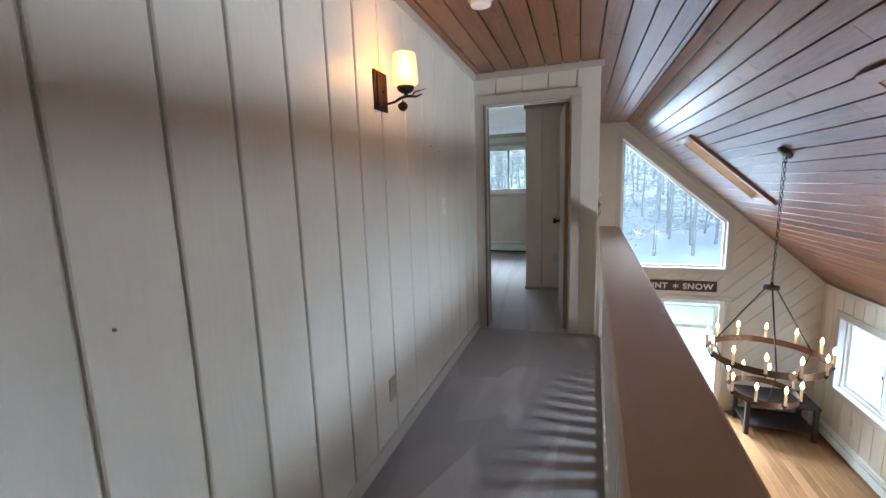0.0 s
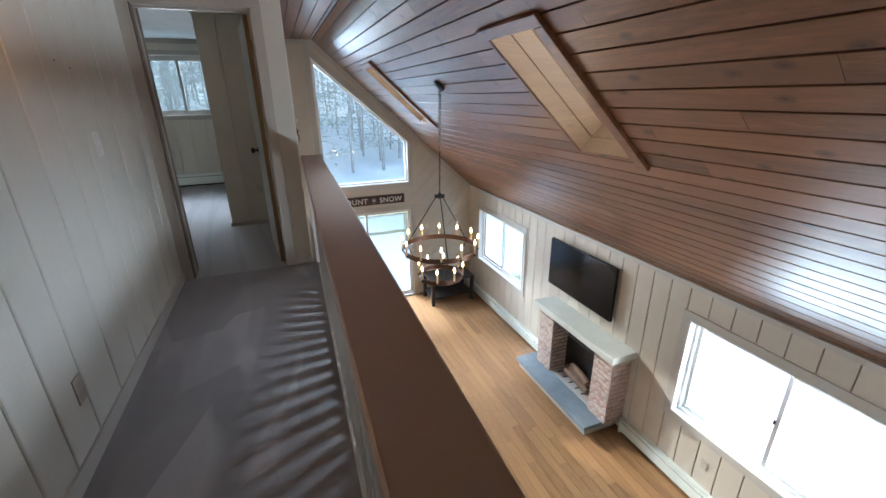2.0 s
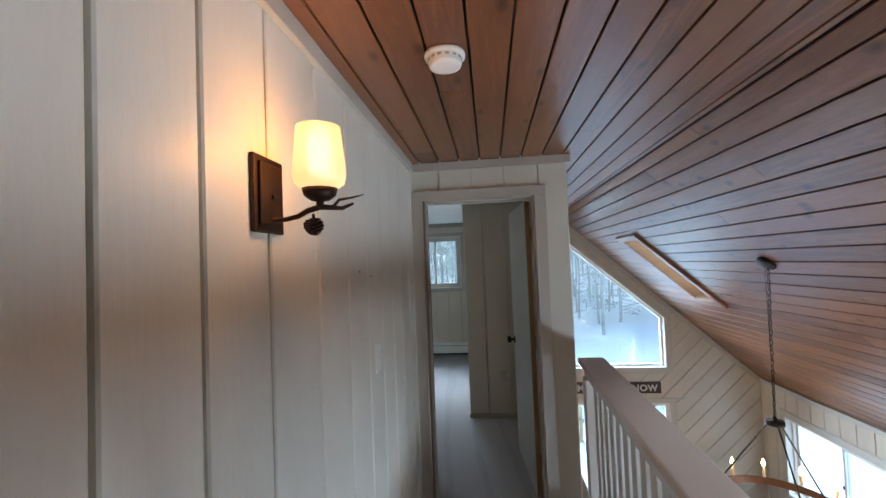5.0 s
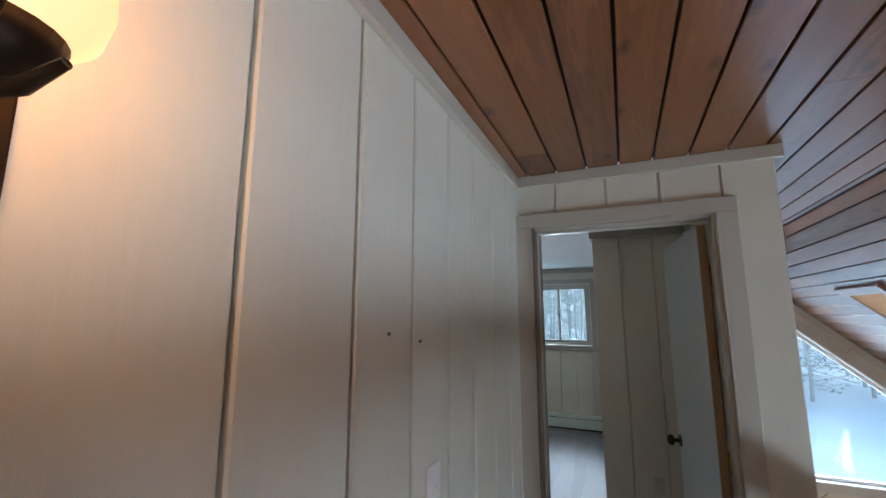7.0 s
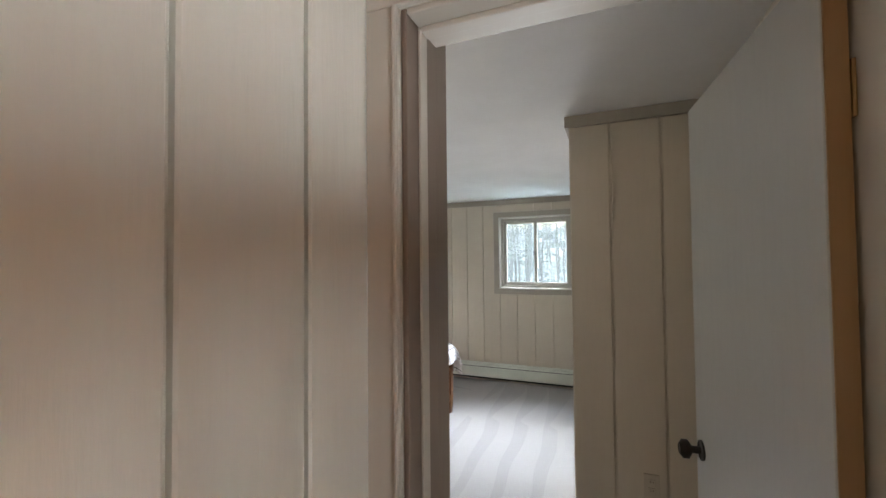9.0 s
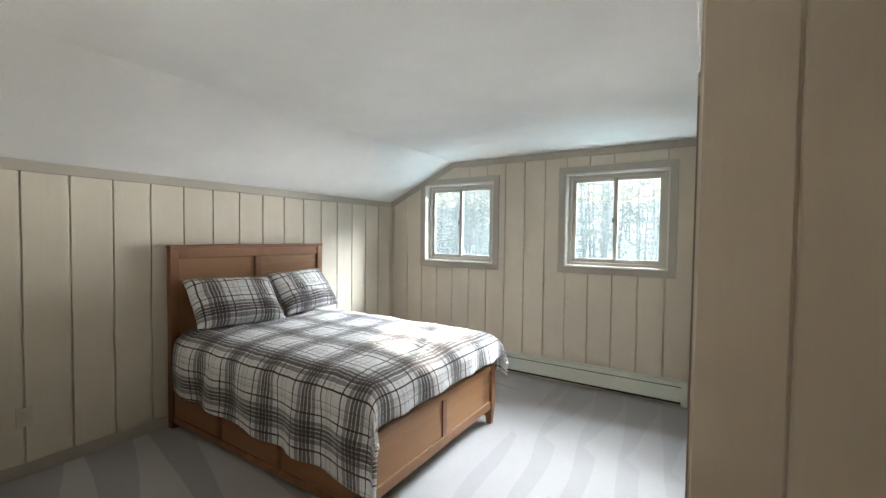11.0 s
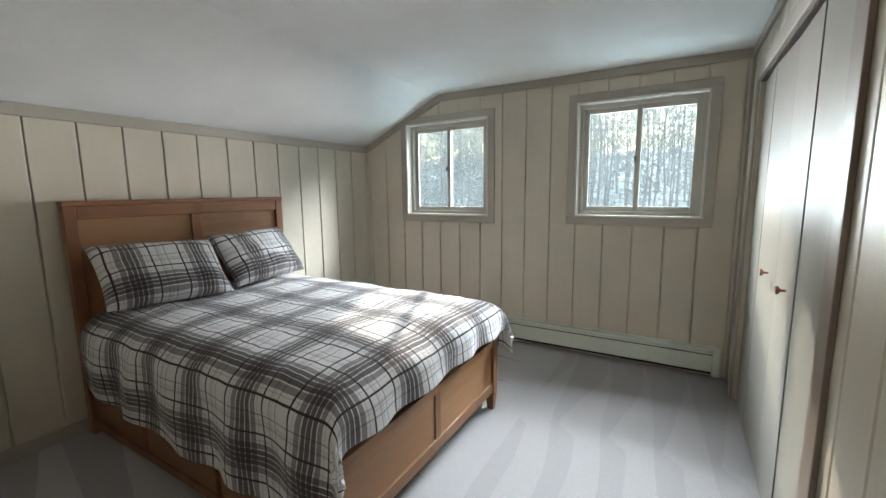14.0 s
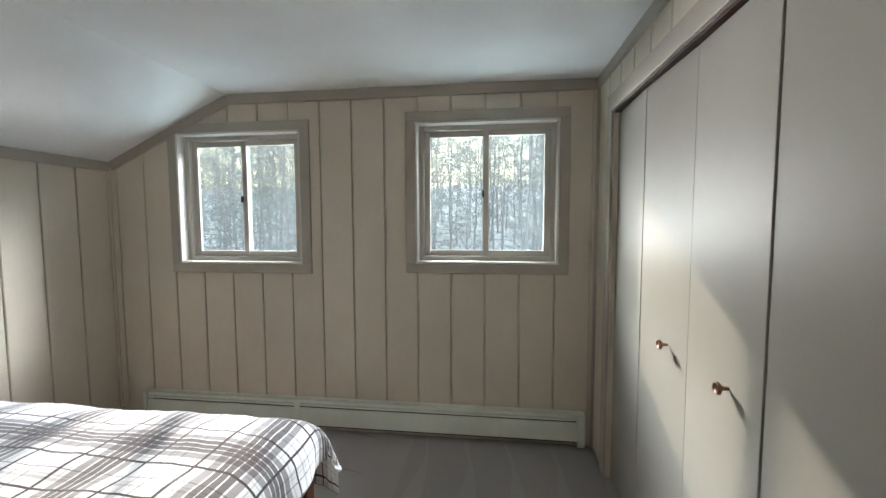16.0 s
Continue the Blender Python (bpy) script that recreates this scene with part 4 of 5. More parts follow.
smoke = holder("smoke_detector", (0.40, -1.45, CZ), "round white smoke detector on the pine ceiling", "smoke detector")
part("base", lathe(bmesh.new(), [(0.0, 0.0), (0.066, 0.0), (0.068, -0.004), (0.068, -0.012), (0.06, -0.014), (0.0, -0.014)], (0.40, -1.45, CZ), 40), PLASTIC, smoke, "", True)
part("cover", lathe(bmesh.new(), [(0.054, -0.0142), (0.055, -0.034), (0.052, -0.043), (0.04, -0.045), (0.0, -0.046)], (0.40, -1.45, CZ), 40), PLASTIC, smoke, "", True)
for j in range(14):
    a = 2 * math.pi * j / 14
    bm = bx(bmesh.new(), 0.0545, -0.006, -0.026, 0.0565, 0.006, -0.018)
    bmesh.ops.transform(bm, matrix=Matrix.Translation((0.40, -1.45, CZ)) @ Matrix.Rotation(a, 4, "Z"), verts=bm.verts)
    part("vent_slot", bm, OUTLETCREAM, smoke)


def plate(name, at, u, n, w, h, label, category, kind):
    th = holder(name, at, label, category)
    o, u, n = Vector(at), Vector(u), Vector(n)

    def b(nm, u0, u1, v0, v1, d0, d1, m):
        bm = bmesh.new()
        prism(bm, [(u0, v0), (u1, v0), (u1, v1), (u0, v1)], o, u, n, d0, d1, 0.001)
        return part(nm, bm, m, th)
    face = PLASTIC if kind == "switch" else OUTLETCREAM
    b("faceplate", -w / 2, w / 2, -h / 2, h / 2, 0.0005, 0.006, face)
    if kind == "switch":
        b("toggle", -0.005, 0.005, -0.008, 0.012, 0.006, 0.016, PLASTIC)
    else:
        for s in (-1, 1):
            b("socket", -0.016, 0.016, s * 0.021 - 0.014, s * 0.021 + 0.014, 0.006, 0.0075, face)
            for t in (-0.006, 0.006):
                b("slot", t - 0.0012, t + 0.0012, s * 0.021 - 0.004, s * 0.021 + 0.006, 0.0075, 0.008, DARKGAP)
    return th


plate("light_switch", (0, -0.967, 1.208), Y, X, 0.075, 0.125, "white toggle switch plate on the landing's board wall", "light switch", "switch")
plate("wall_outlet", (0, -1.90, 0.32), Y, X, 0.07, 0.115, "cream outlet plate low on the landing's board wall", "outlet", "outlet")
plate("wall_outlet", (BX, 1.0, 0.35), Y, X, 0.07, 0.115, "cream outlet plate low on the bedroom wall", "outlet", "outlet")
plate("wall_outlet", (0.615, CY, 0.42), X, (0, -1, 0), 0.07, 0.115, "cream outlet plate on the closet's end wall", "outlet", "outlet")
plate("wall_outlet", (GX, -1.75, -2.12), Y, (-1, 0, 0), 0.07, 0.115, "cream outlet plate under the large window", "outlet", "outlet")
plate("wall_outlet", (GX, 3.0, -2.05), Y, (-1, 0, 0), 0.07, 0.115, "cream outlet plate on the great room wall", "outlet", "outlet")


# ---- iron twig on the great room's side of the wall ----
twig = holder("wall_candle_holder", (WX, 0.12, 1.0), "dark iron twig candle holder with two pale cups on the wall", "wall decoration")
part("backplate", bx(bmesh.new(), WX + 0.0005, 0.10, 0.985, WX + 0.008, 0.14, 1.20, 0.002), BLACK, twig)
part("branch", tube(bmesh.new(), [(WX + 0.008, 0.12, 0.99), (WX + 0.034, 0.12, 1.02), (WX + 0.03, 0.12, 1.09), (WX + 0.044, 0.12, 1.15), (WX + 0.026, 0.12, 1.22), (WX + 0.03, 0.12, 1.30), (WX + 0.024, 0.12, 1.37)],
                      [0.006, 0.009, 0.008, 0.009, 0.006, 0.004, 0.003], 8), BLACK, twig, "", True)
part("twig", tube(bmesh.new(), [(WX + 0.034, 0.12, 1.03), (WX + 0.055, 0.13, 1.06), (WX + 0.052, 0.13, 1.12)], [0.005, 0.005, 0.003], 8), BLACK, twig, "", True)
part("twig", tube(bmesh.new(), [(WX + 0.04, 0.12, 1.145), (WX + 0.066, 0.115, 1.155)], [0.005, 0.004], 8), BLACK, twig, "", True)
for cx, cz in ((WX + 0.028, 1.37), (WX + 0.042, 1.235)):
    part("cup", lathe(bmesh.new(), [(0.003, 0.0), (0.010, 0.006), (0.014, 0.022), (0.018, 0.038), (0.015, 0.038), (0.009, 0.012), (0.0, 0.008)], (cx, 0.12, cz), 16), POT, twig, "small pale cup", True)
twig.location = (WX, 0.95, 0.95)

# ---- heaters ----
def heater(name, p, q, n, base, label):
    """A baseboard heater between two points of a wall; n points into the room."""
    p, q, n = Vector(p), Vector(q), Vector(n)
    u = (q - p).normalized()
    L = (q - p).length
    th = holder(name, (p + q) / 2 + Vector((0, 0, base)), label, "baseboard heater")
    o = p + Vector((0, 0, base))

    def b(nm, u0, u1, v0, v1, d0, d1, m, bev=0.002):
        bm = bmesh.new()
        prism(bm, [(u0, v0), (u1, v0), (u1, v1), (u0, v1)], o, u, n, d0, d1, bev)
        return part(nm, bm, m, th)
    b("back_panel", 0, L, 0.165, 0.212, 0.0005, 0.006, HEATER)
    # dark panel paints the shade seen under and behind the front cover
    b("recess_shade", 0.005, L - 0.005, 0.0, 0.1645, 0.0005, 0.006, DARKGAP)
    b("top_hood", 0.0, L, 0.186, 0.206, 0.0065, 0.052, HEATER)
    b("front_cover", 0.03, L - 0.03, 0.036, 0.160, 0.054, 0.062, HEATER, 0.003)
    b("damper", 0.03, L - 0.03, 0.167, 0.181, 0.040, 0.057, HEATER)
    # tube coloured near-black too, for the shade in the gap
    b("fin_tube", 0.03, L - 0.03, 0.06, 0.14, 0.010, 0.044, DARKGAP)
    b("end_cap", 0.0, 0.03, 0.0, 0.212, 0.0065, 0.066, HEATER, 0.003)
    b("end_cap", L - 0.045, L, 0.0, 0.212, 0.0065, 0.066, HEATER, 0.003)
    if L > 2.0:
        b("joint_cover", L * 0.38 - 0.02, L * 0.38 + 0.02, 0.034, 0.207, 0.0622, 0.066, HEATER)
    return th


heater("baseboard_heater", (-2.88, BY, 0), (0.193, BY, 0), (0, -1, 0), 0.018, "pale green-white baseboard heater under the bedroom windows")
heater("baseboard_heater", (GX, 3.9, 0), (GX, 0.86, 0), (-1, 0, 0), FZ, "pale baseboard heater between the gable and the fireplace")
heater("baseboard_heater", (GX, -0.71, 0), (GX, -3.8, 0), (-1, 0, 0), FZ, "pale baseboard heater under the large window")

for y, z in ((-1.04, 1.573), (-1.187, 1.597), (-3.141, 1.072)):
    nail = holder("nail", (0, y, z), "small old brass nail head in the landing's board wall", "nail", "nails in the wall")
    part("nail_head", tube(bmesh.new(), [(0.0, y, z), (0.004, y, z)], 0.004, 10), BRASS, nail)

# ---- closet ----
closet = holder("closet_doors", (CX, 3.16, 0), "glossy greige bifold closet doors, closed, with small round knobs", "closet")
ends = [2.338, 2.79, 3.20, 3.63, 4.058]
tilt = [0.004, -0.022, 0.022, -0.030]
for j in range(4):
    a, b = ends[j] + (0.0015 if j < 2 else 0.0004), ends[j + 1] - (0.0015 if j == 0 else 0.0004 if j == 1 else 0.001)
    leaf = bmesh.new()
    bx(leaf, -0.016, -(b - a) / 2, 0.015, 0.016, (b - a) / 2, 2.015, 0.002)
    bmesh.ops.transform(leaf, matrix=Matrix.Translation((CX + 0.036, (a + b) / 2, 0)) @ Matrix.Rotation(tilt[j], 4, "Z"), verts=leaf.verts)
    panel = part("door_panel", leaf, CLOSET, closet)
    if j in (1, 2):
        ky = 2.94 if j == 1 else 3.345
        x0 = CX + 0.018 
        kn = tube(bmesh.new(), [(x0, ky, 0.985), (x0 - 0.022, ky, 0.985)], 0.006, 10)
        tube(kn, [(x0 - 0.020, ky, 0.985), (x0 - 0.026, ky, 0.985), (x0 - 0.034, ky, 0.985)], [0.012, 0.019, 0.015], 18)
        part("knob", kn, CHROME, panel, "small coppery round knob", True)
fc = holder("closet_frame", (CX, 3.16, 2.0), "taupe casing round the closet doors", "door frame", "", "structure")
for lo, hi in (((CX - 0.016, 2.235, 0.0), (CX - 0.0005, 2.335, 2.03)), ((CX - 0.016, 4.06, 0.0), (CX - 0.0005, 4.14, 2.03)), ((CX - 0.016, 2.235, 2.0305), (CX - 0.0005, 4.14, 2.12))):
    # near casing gets the dark colour as painted shade, the others plain taupe
    box("casing", lo, hi, SHADEDPAINT if hi[1] < 2.4 else TAUPE, fc)
for lo, hi in (((CX - 0.003, 2.2452, 0.0), (CX + 0.09, 2.2465, 2.03)), ((CX + 0.0, 2.25, 2.018), (CX + 0.07, 4.055, 2.0298))):
    box("track", lo, hi, BRONZE, fc, "", 0.0)
strip_run("trim_closet_corner", [(CX - 0.008, BY - 0.012, 0.0), (CX - 0.008, BY - 0.012, CZ - 0.07)], (0.02, 0.02), TAUPE, "thin corner trim beside the closet")

# ---- bed ----
bed = holder("bed", (-2.1, 2.5, 0), "acacia storage bed with a panelled headboard, low footboard and drawers", "bed")
HY0, HY1, HT = 1.76, 3.178, 1.365
part("headboard_post", bx(bmesh.new(), -3.07, HY0, 0.0, -3.015, HY0 + 0.06, HT - 0.03, 0.004), BEDWOOD, bed)
part("headboard_post", bx(bmesh.new(), -3.07, HY1 - 0.06, 0.0, -3.015, HY1, HT - 0.03, 0.004), BEDWOOD, bed)
part("headboard_rail", bx(bmesh.new(), -3.07, HY0 + 0.0605, 1.26, -3.018, HY1 - 0.0605, HT - 0.0302, 0.004), BEDWOOD, bed)
part("headboard_cap", bx(bmesh.new(), -3.08, HY0 - 0.002, HT - 0.0295, -3.008, HY1 + 0.002, HT, 0.006), BEDWOOD, bed)
part("headboard_stile", bx(bmesh.new(), -3.07, 2.44, 0.45, -3.020, 2.50, 1.2595, 0.003), BEDWOOD, bed)
part("headboard_rail", bx(bmesh.new(), -3.07, HY0 + 0.0605, 0.32, -3.02, HY1 - 0.0605, 0.4495, 0.003), BEDWOOD, bed)
part("headboard_panel", bx(bmesh.new(), -3.062, HY0 + 0.0605, 0.45, -3.040, 2.4395, 1.2595, 0.002), BEDWOOD2, bed)
part("headboard_panel", bx(bmesh.new(), -3.062, 2.5005, 0.45, -3.040, HY1 - 0.0605, 1.2595, 0.002), BEDWOOD2, bed)
FX = -1.07


def leg(x, y, top, sx, sy):
    bm = bmesh.new()
    vs = []
    for z, w in ((0.0, 0.020), (0.14, 0.030), (top, 0.030)):
        vs.append([bm.verts.new((x + a * w, y + b * w, z)) for a, b in ((-1, -1), (1, -1), (1, 1), (-1, 1))])
    for a, b in zip(vs, vs[1:]):
        for i in range(4):
            bm.faces.new((a[i], a[(i + 1) % 4], b[(i + 1) % 4], b[i]))
    bm.faces.new(vs[0][::-1])
    bm.faces.new(vs[-1])
    bmesh.ops.bevel(bm, geom=bm.edges[:], offset=0.003, segments=1, affect="EDGES")
    return part("leg", bm, BEDWOOD, bed)


leg(FX - 0.03, 1.79, 0.475, 1, 1)
leg(FX - 0.03, 3.17, 0.475, 1, 1)
part("footboard_rail", bx(bmesh.new(), FX - 0.045, 1.8205, 0.125, FX - 0.006, 3.1395, 0.185, 0.003), BEDWOOD2, bed)
part("footboard_rail", bx(bmesh.new(), FX - 0.045, 1.8205, 0.425, FX - 0.006, 3.1395, 0.465, 0.003), BEDWOOD2, bed)
part("footboard_stile", bx(bmesh.new(), FX - 0.045, 2.455, 0.1855, FX - 0.010, 2.505, 0.4245, 0.003), BEDWOOD, bed)
part("footboard_panel", bx(bmesh.new(), FX - 0.040, 1.8205, 0.1855, FX - 0.018, 2.4545, 0.4245, 0.002), BEDWOOD2, bed)
part("footboard_panel", bx(bmesh.new(), FX - 0.040, 2.5055, 0.1855, FX - 0.018, 3.1395, 0.4245, 0.002), BEDWOOD2, bed)
for ya, yb, s in ((1.765, 1.80, -1), (3.165, 3.20, 1)):
    part("side_rail", bx(bmesh.new(), -3.01, ya, 0.335, FX - 0.065, yb, 0.385, 0.003), BEDWOOD, bed)
    part("side_base", bx(bmesh.new(), -3.01, ya, 0.05, FX - 0.065, yb, 0.095, 0.003), BEDWOOD, bed)
    for j in range(3):
        x0 = -3.0 + j * 0.62
        part("drawer_front", bx(bmesh.new(), x0 + 0.01, ya + (0.004 if s < 0 else 0.0), 0.10, x0 + 0.60, yb - (0.0 if s < 0 else 0.004), 0.33, 0.005), BEDWOOD, bed)
part("slat_deck", bx(bmesh.new(), -3.0, 1.81, 0.30, FX - 0.06, 3.155, 0.34, 0.0), BEDWOOD, bed)

mattress = holder("mattress", (-2.05, 2.5, 0.34), "white mattress with a fitted sheet on the bed", "mattress")
part("body", bx(bmesh.new(), -3.0, 1.80, 0.341, FX - 0.055, 3.18, 0.60, 0.05), LINER, mattress)


def bend(d, r):
    """How far out and how far down a cloth lies that passes an edge by d, rounding it with radius r."""
    if d <= 0:
        return 0.0, 0.0
    q = r * math.pi / 2
    if d < q:
        return r * math.sin(d / r), r * (1 - math.cos(d / r))
    return r, r + d - q


def duvet():
    bm = bmesh.new()
    uvl = bm.loops.layers.uv.new("cloth")
    xa, xb, ya, yb, top = -2.95, -1.10, 1.80, 3.17, 0.715
    r = 0.11
    near, far = 0.50, 0.36
    nx, ny = 190, 190
    grid, cloth = [], []
    for i in range(nx + 1):
        row, crow = [], []
        a = xa + (xb + 0.20 - xa) * i / nx
        for j in range(ny + 1):
            side = near - 0.085 * max(0.0, min(1.0, (-1.1 - a) / 1.7))
            b = ya - side + (yb - ya + side + far) * j / ny
            hang_far = 0.9
            ox, dx = bend(a - (xb - r + 0.06), r)
            oyn, dyn = bend((ya + r - 0.05) - b, r)
            oyf, dyf = bend((b - (yb - r + 0.05)) * hang_far, r)
            x = min(a, xb - r + 0.06) + ox
            yy = max(min(b, yb - r + 0.05), ya + r - 0.05) - oyn + oyf
            dy = dyn + dyf
            drop = (dx ** 2.4 + dy ** 2.4) ** (1 / 2.4)
            corner = min(dx, dy)
            p = Vector((x, yy, 0))
            puff = 0.04 * (1 - math.exp(-8 * max(0.0, min(b - ya, yb - b)))) * (1 - math.exp(-8 * max(0.0, xb - a)))
            w = noise.noise(Vector((a * 3.1, b * 3.3, 1.0))) * 0.016 + noise.noise(Vector((a * 8.0, b * 9.0, 5.0))) * 0.006
            w += noise.noise(Vector((a * 22.0 + b * 9, b * 6.0, 9.0))) * 0.004
            hang = max(0.0, min(1.0, drop / 0.25))
            z = top + puff - drop + w * (1 - 0.5 * hang)
            wave = hang * (0.018 * math.sin(b * 17 + 2 * noise.noise(Vector((a * 2, b * 2, 2)))) if dx > dy else 0.018 * math.sin(a * 15 + 2 * noise.noise(Vector((a * 2, b * 2, 3)))))
            out = 0.02 * hang + wave + w * hang + corner * 0.25
            if dx > 0:
                p.x += out * (dx / (dx + dy + 1e-6)) + corner * 0.10
            if dyn > 0:
                p.y -= out * (dy / (dx + dy + 1e-6))
            if dyf > 0:
                p.y += out * (dy / (dx + dy + 1e-6))
            row.append(bm.verts.new((p.x, p.y, max(z, 0.10))))
            crow.append((a, b))
        grid.append(row)
        cloth.append(crow)
    for i in range(nx):
        for j in range(ny):
            f = bm.faces.new((grid[i][j], grid[i + 1][j], grid[i + 1][j + 1], grid[i][j + 1]))
            for lp, (p, q) in zip(f.loops, ((i, j), (i + 1, j), (i + 1, j + 1), (i, j + 1))):
                lp[uvl].uv = cloth[p][q]
    return bm


dv = tagged(part("duvet", duvet(), PLAID, None, "", True), "brown, white and black plaid duvet spread over the bed", "duvet")
sol = dv.modifiers.new("thickness", "SOLIDIFY")
sol.thickness, sol.offset = 0.022, -1.0


def pillow(centre, size, turn, lean, roll, seed):
    bm = bmesh.new()
    uvl = bm.loops.layers.uv.new("cloth")
    n = 44
    L, H, T = size
    for side in (1, -1):
        grid = []
        for i in range(n + 1):
            row = []
            for j in range(n + 1):
                u, v = 2 * i / n - 1, 2 * j / n - 1
                e = (max(0.0, 1 - abs(u) ** 3.0) * max(0.0, 1 - abs(v) ** 3.0)) ** 0.55
                pin = 1 - 0.07 * (1 - u * u) * (abs(v) ** 3)
                pin2 = 1 - 0.05 * (1 - v * v) * (abs(u) ** 3)
                w = noise.noise(Vector((u * 2.5 + seed, v * 2.5, side))) * 0.016 + noise.noise(Vector((u * 7 + seed, v * 6, side))) * 0.006
                row.append(bm.verts.new((u * L / 2 * pin2, v * H / 2 * pin, side * (T / 2 * e + w * min(1, e * 2)))))
            grid.append(row)
        for i in range(n):
            for j in range(n):
                vs = (grid[i][j], grid[i + 1][j], grid[i + 1][j + 1], grid[i][j + 1])
                f = bm.faces.new(vs if side > 0 else vs[::-1])
                for lp in f.loops:
                    lp[uvl].uv = (lp.vert.co.x + seed * 0.13, lp.vert.co.y + seed * 0.21)
    bmesh.ops.remove_doubles(bm, verts=bm.verts, dist=0.0005)
    m = Matrix.Translation(centre) @ Matrix.Rotation(radians(turn), 4, "Z") @ Matrix.Rotation(radians(lean), 4, "X") @ Matrix.Rotation(radians(roll), 4, "Z")
    bmesh.ops.transform(bm, matrix=m, verts=bm.verts)
    return tagged(part("pillow", bm, PLAID, None, "", True), "plaid pillow leaning on the wooden headboard", "pillow", "pillows on the bed")


pillow((-2.79, 2.13, 0.935), (0.68, 0.44, 0.20), 90 - 2, 48, -3, 1)
pillow((-2.82, 2.80, 0.945), (0.62, 0.43, 0.19), 90 + 3, 52, 2, 6)

# ---- great room ----
tv = holder("television", (4.40, 0.31, -0.87), "black wall-mounted flat television over the mantel, switched off", "television")
part("case", bx(bmesh.new(), 4.405, -0.335, -1.215, 4.445, 0.955, -0.505, 0.006), BLACK, tv)
part("screen", bx(bmesh.new(), 4.4015, -0.322, -1.198, 4.4047, 0.942, -0.518, 0.0), SCREEN, tv)
part("wall_bracket", bx(bmesh.new(), 4.4455, 0.12, -1.0, 4.489, 0.5, -0.7, 0.003), BLACK, tv)

fire = holder("fireplace", (4.3, 0.06, FZ), "whitewashed brick fireplace with slate hearth and pale mantel shelf", "fireplace")
FX0, FX1 = 4.20, 4.4885
PY = [(-0.69, -0.37), (0.47, 0.80)]
part("hearth_slab", bx(bmesh.new(), 3.94, -0.64, -2.50, 4.47, 0.97, -2.44, 0.008), SLATE, fire, "blue-grey hearth slab")
part("hearth_base", bx(bmesh.new(), 3.98, -0.61, FZ, 4.47, 0.94, -2.5005, 0.004), MORTAR, fire)
part("mantel_shelf", bx(bmesh.new(), 4.12, -0.745, -1.50, 4.487, 0.86, -1.412, 0.006), MANTEL, fire, "pale painted mantel shelf")
part("lintel", bx(bmesh.new(), 4.19, -0.375, -1.585, 4.23, 0.475, -1.515, 0.002), BLACK, fire)
part("brick_core", bx(bmesh.new(), 4.212, -0.684, -2.439, 4.487, -0.376, -1.501, 0.0), MORTAR, fire)
part("brick_core", bx(bmesh.new(), 4.212, 0.476, -2.439, 4.487, 0.794, -1.501, 0.0), MORTAR, fire)
fb = bmesh.new()
bx(fb, 4.478, -0.374, -2.439, 4.487, 0.474, -1.52)
bx(fb, 4.24, -0.3755, -2.439, 4.477, -0.372, -1.52)
bx(fb, 4.24, 0.472, -2.439, 4.477, 0.4755, -1.52)
part("firebox", fb, SOOT, fire, "sooty firebox")
part("inner_hearth", bx(bmesh.new(), 4.235, -0.371, -2.4395, 4.475, 0.471, -2.425, 0.002), MORTAR, fire)
part("screen_rod", tube(bmesh.new(), [(4.205, -0.36, -1.62), (4.205, 0.46, -1.62)], 0.008, 8), BLACK, fire)
for j in range(5):
    yy = -0.2 + j * 0.13
    part("grate_bar", tube(bmesh.new(), [(4.24, yy, -2.36), (4.44, yy, -2.38)], 0.008, 8), BLACK, fire)
for (a, b, r) in (((4.30, -0.25, -2.31), (4.36, 0.28, -2.32), 0.05), ((4.40, -0.2, -2.31), (4.40, 0.3, -2.30), 0.055), ((4.33, -0.2, -2.22), (4.39, 0.20, -2.20), 0.045)):
    lg = holder("firewood_log", a, "split firewood log lying on the fireplace grate", "firewood", "logs in the fireplace")
    part("body", tube(bmesh.new(), [a, tuple((Vector(a) + Vector(b)) / 2 + Vector((0, 0, 0.008))), b], [r, r * 1.06, r * 0.95], 9), LOGWOOD, lg)
bh, bl = 0.062, 0.20
rnd = random.Random(8)
base_brick = {}


def brick(x0, y0, z0, x1, y1, z1):
    key = (round(x1 - x0, 3), round(y1 - y0, 3), round(z1 - z0, 3))
    if key not in base_brick:
        bm = bx(bmesh.new(), -key[0] / 2, -key[1] / 2, -key[2] / 2, key[0] / 2, key[1] / 2, key[2] / 2)
        bmesh.ops.bevel(bm, geom=bm.edges[:], offset=0.003, segments=1, affect="EDGES")
        me = bpy.data.meshes.new("brick")
        bm.to_mesh(me)
        bm.free()
        me.materials.append(BRICK)
        base_brick[key] = me
    ob = new("brick", base_brick[key])
    ob.parent = fire
    ob.location = Vector(((x0 + x1) / 2 + rnd.uniform(-0.002, 0.002), (y0 + y1) / 2, (z0 + z1) / 2)) - Vector(fire.location)


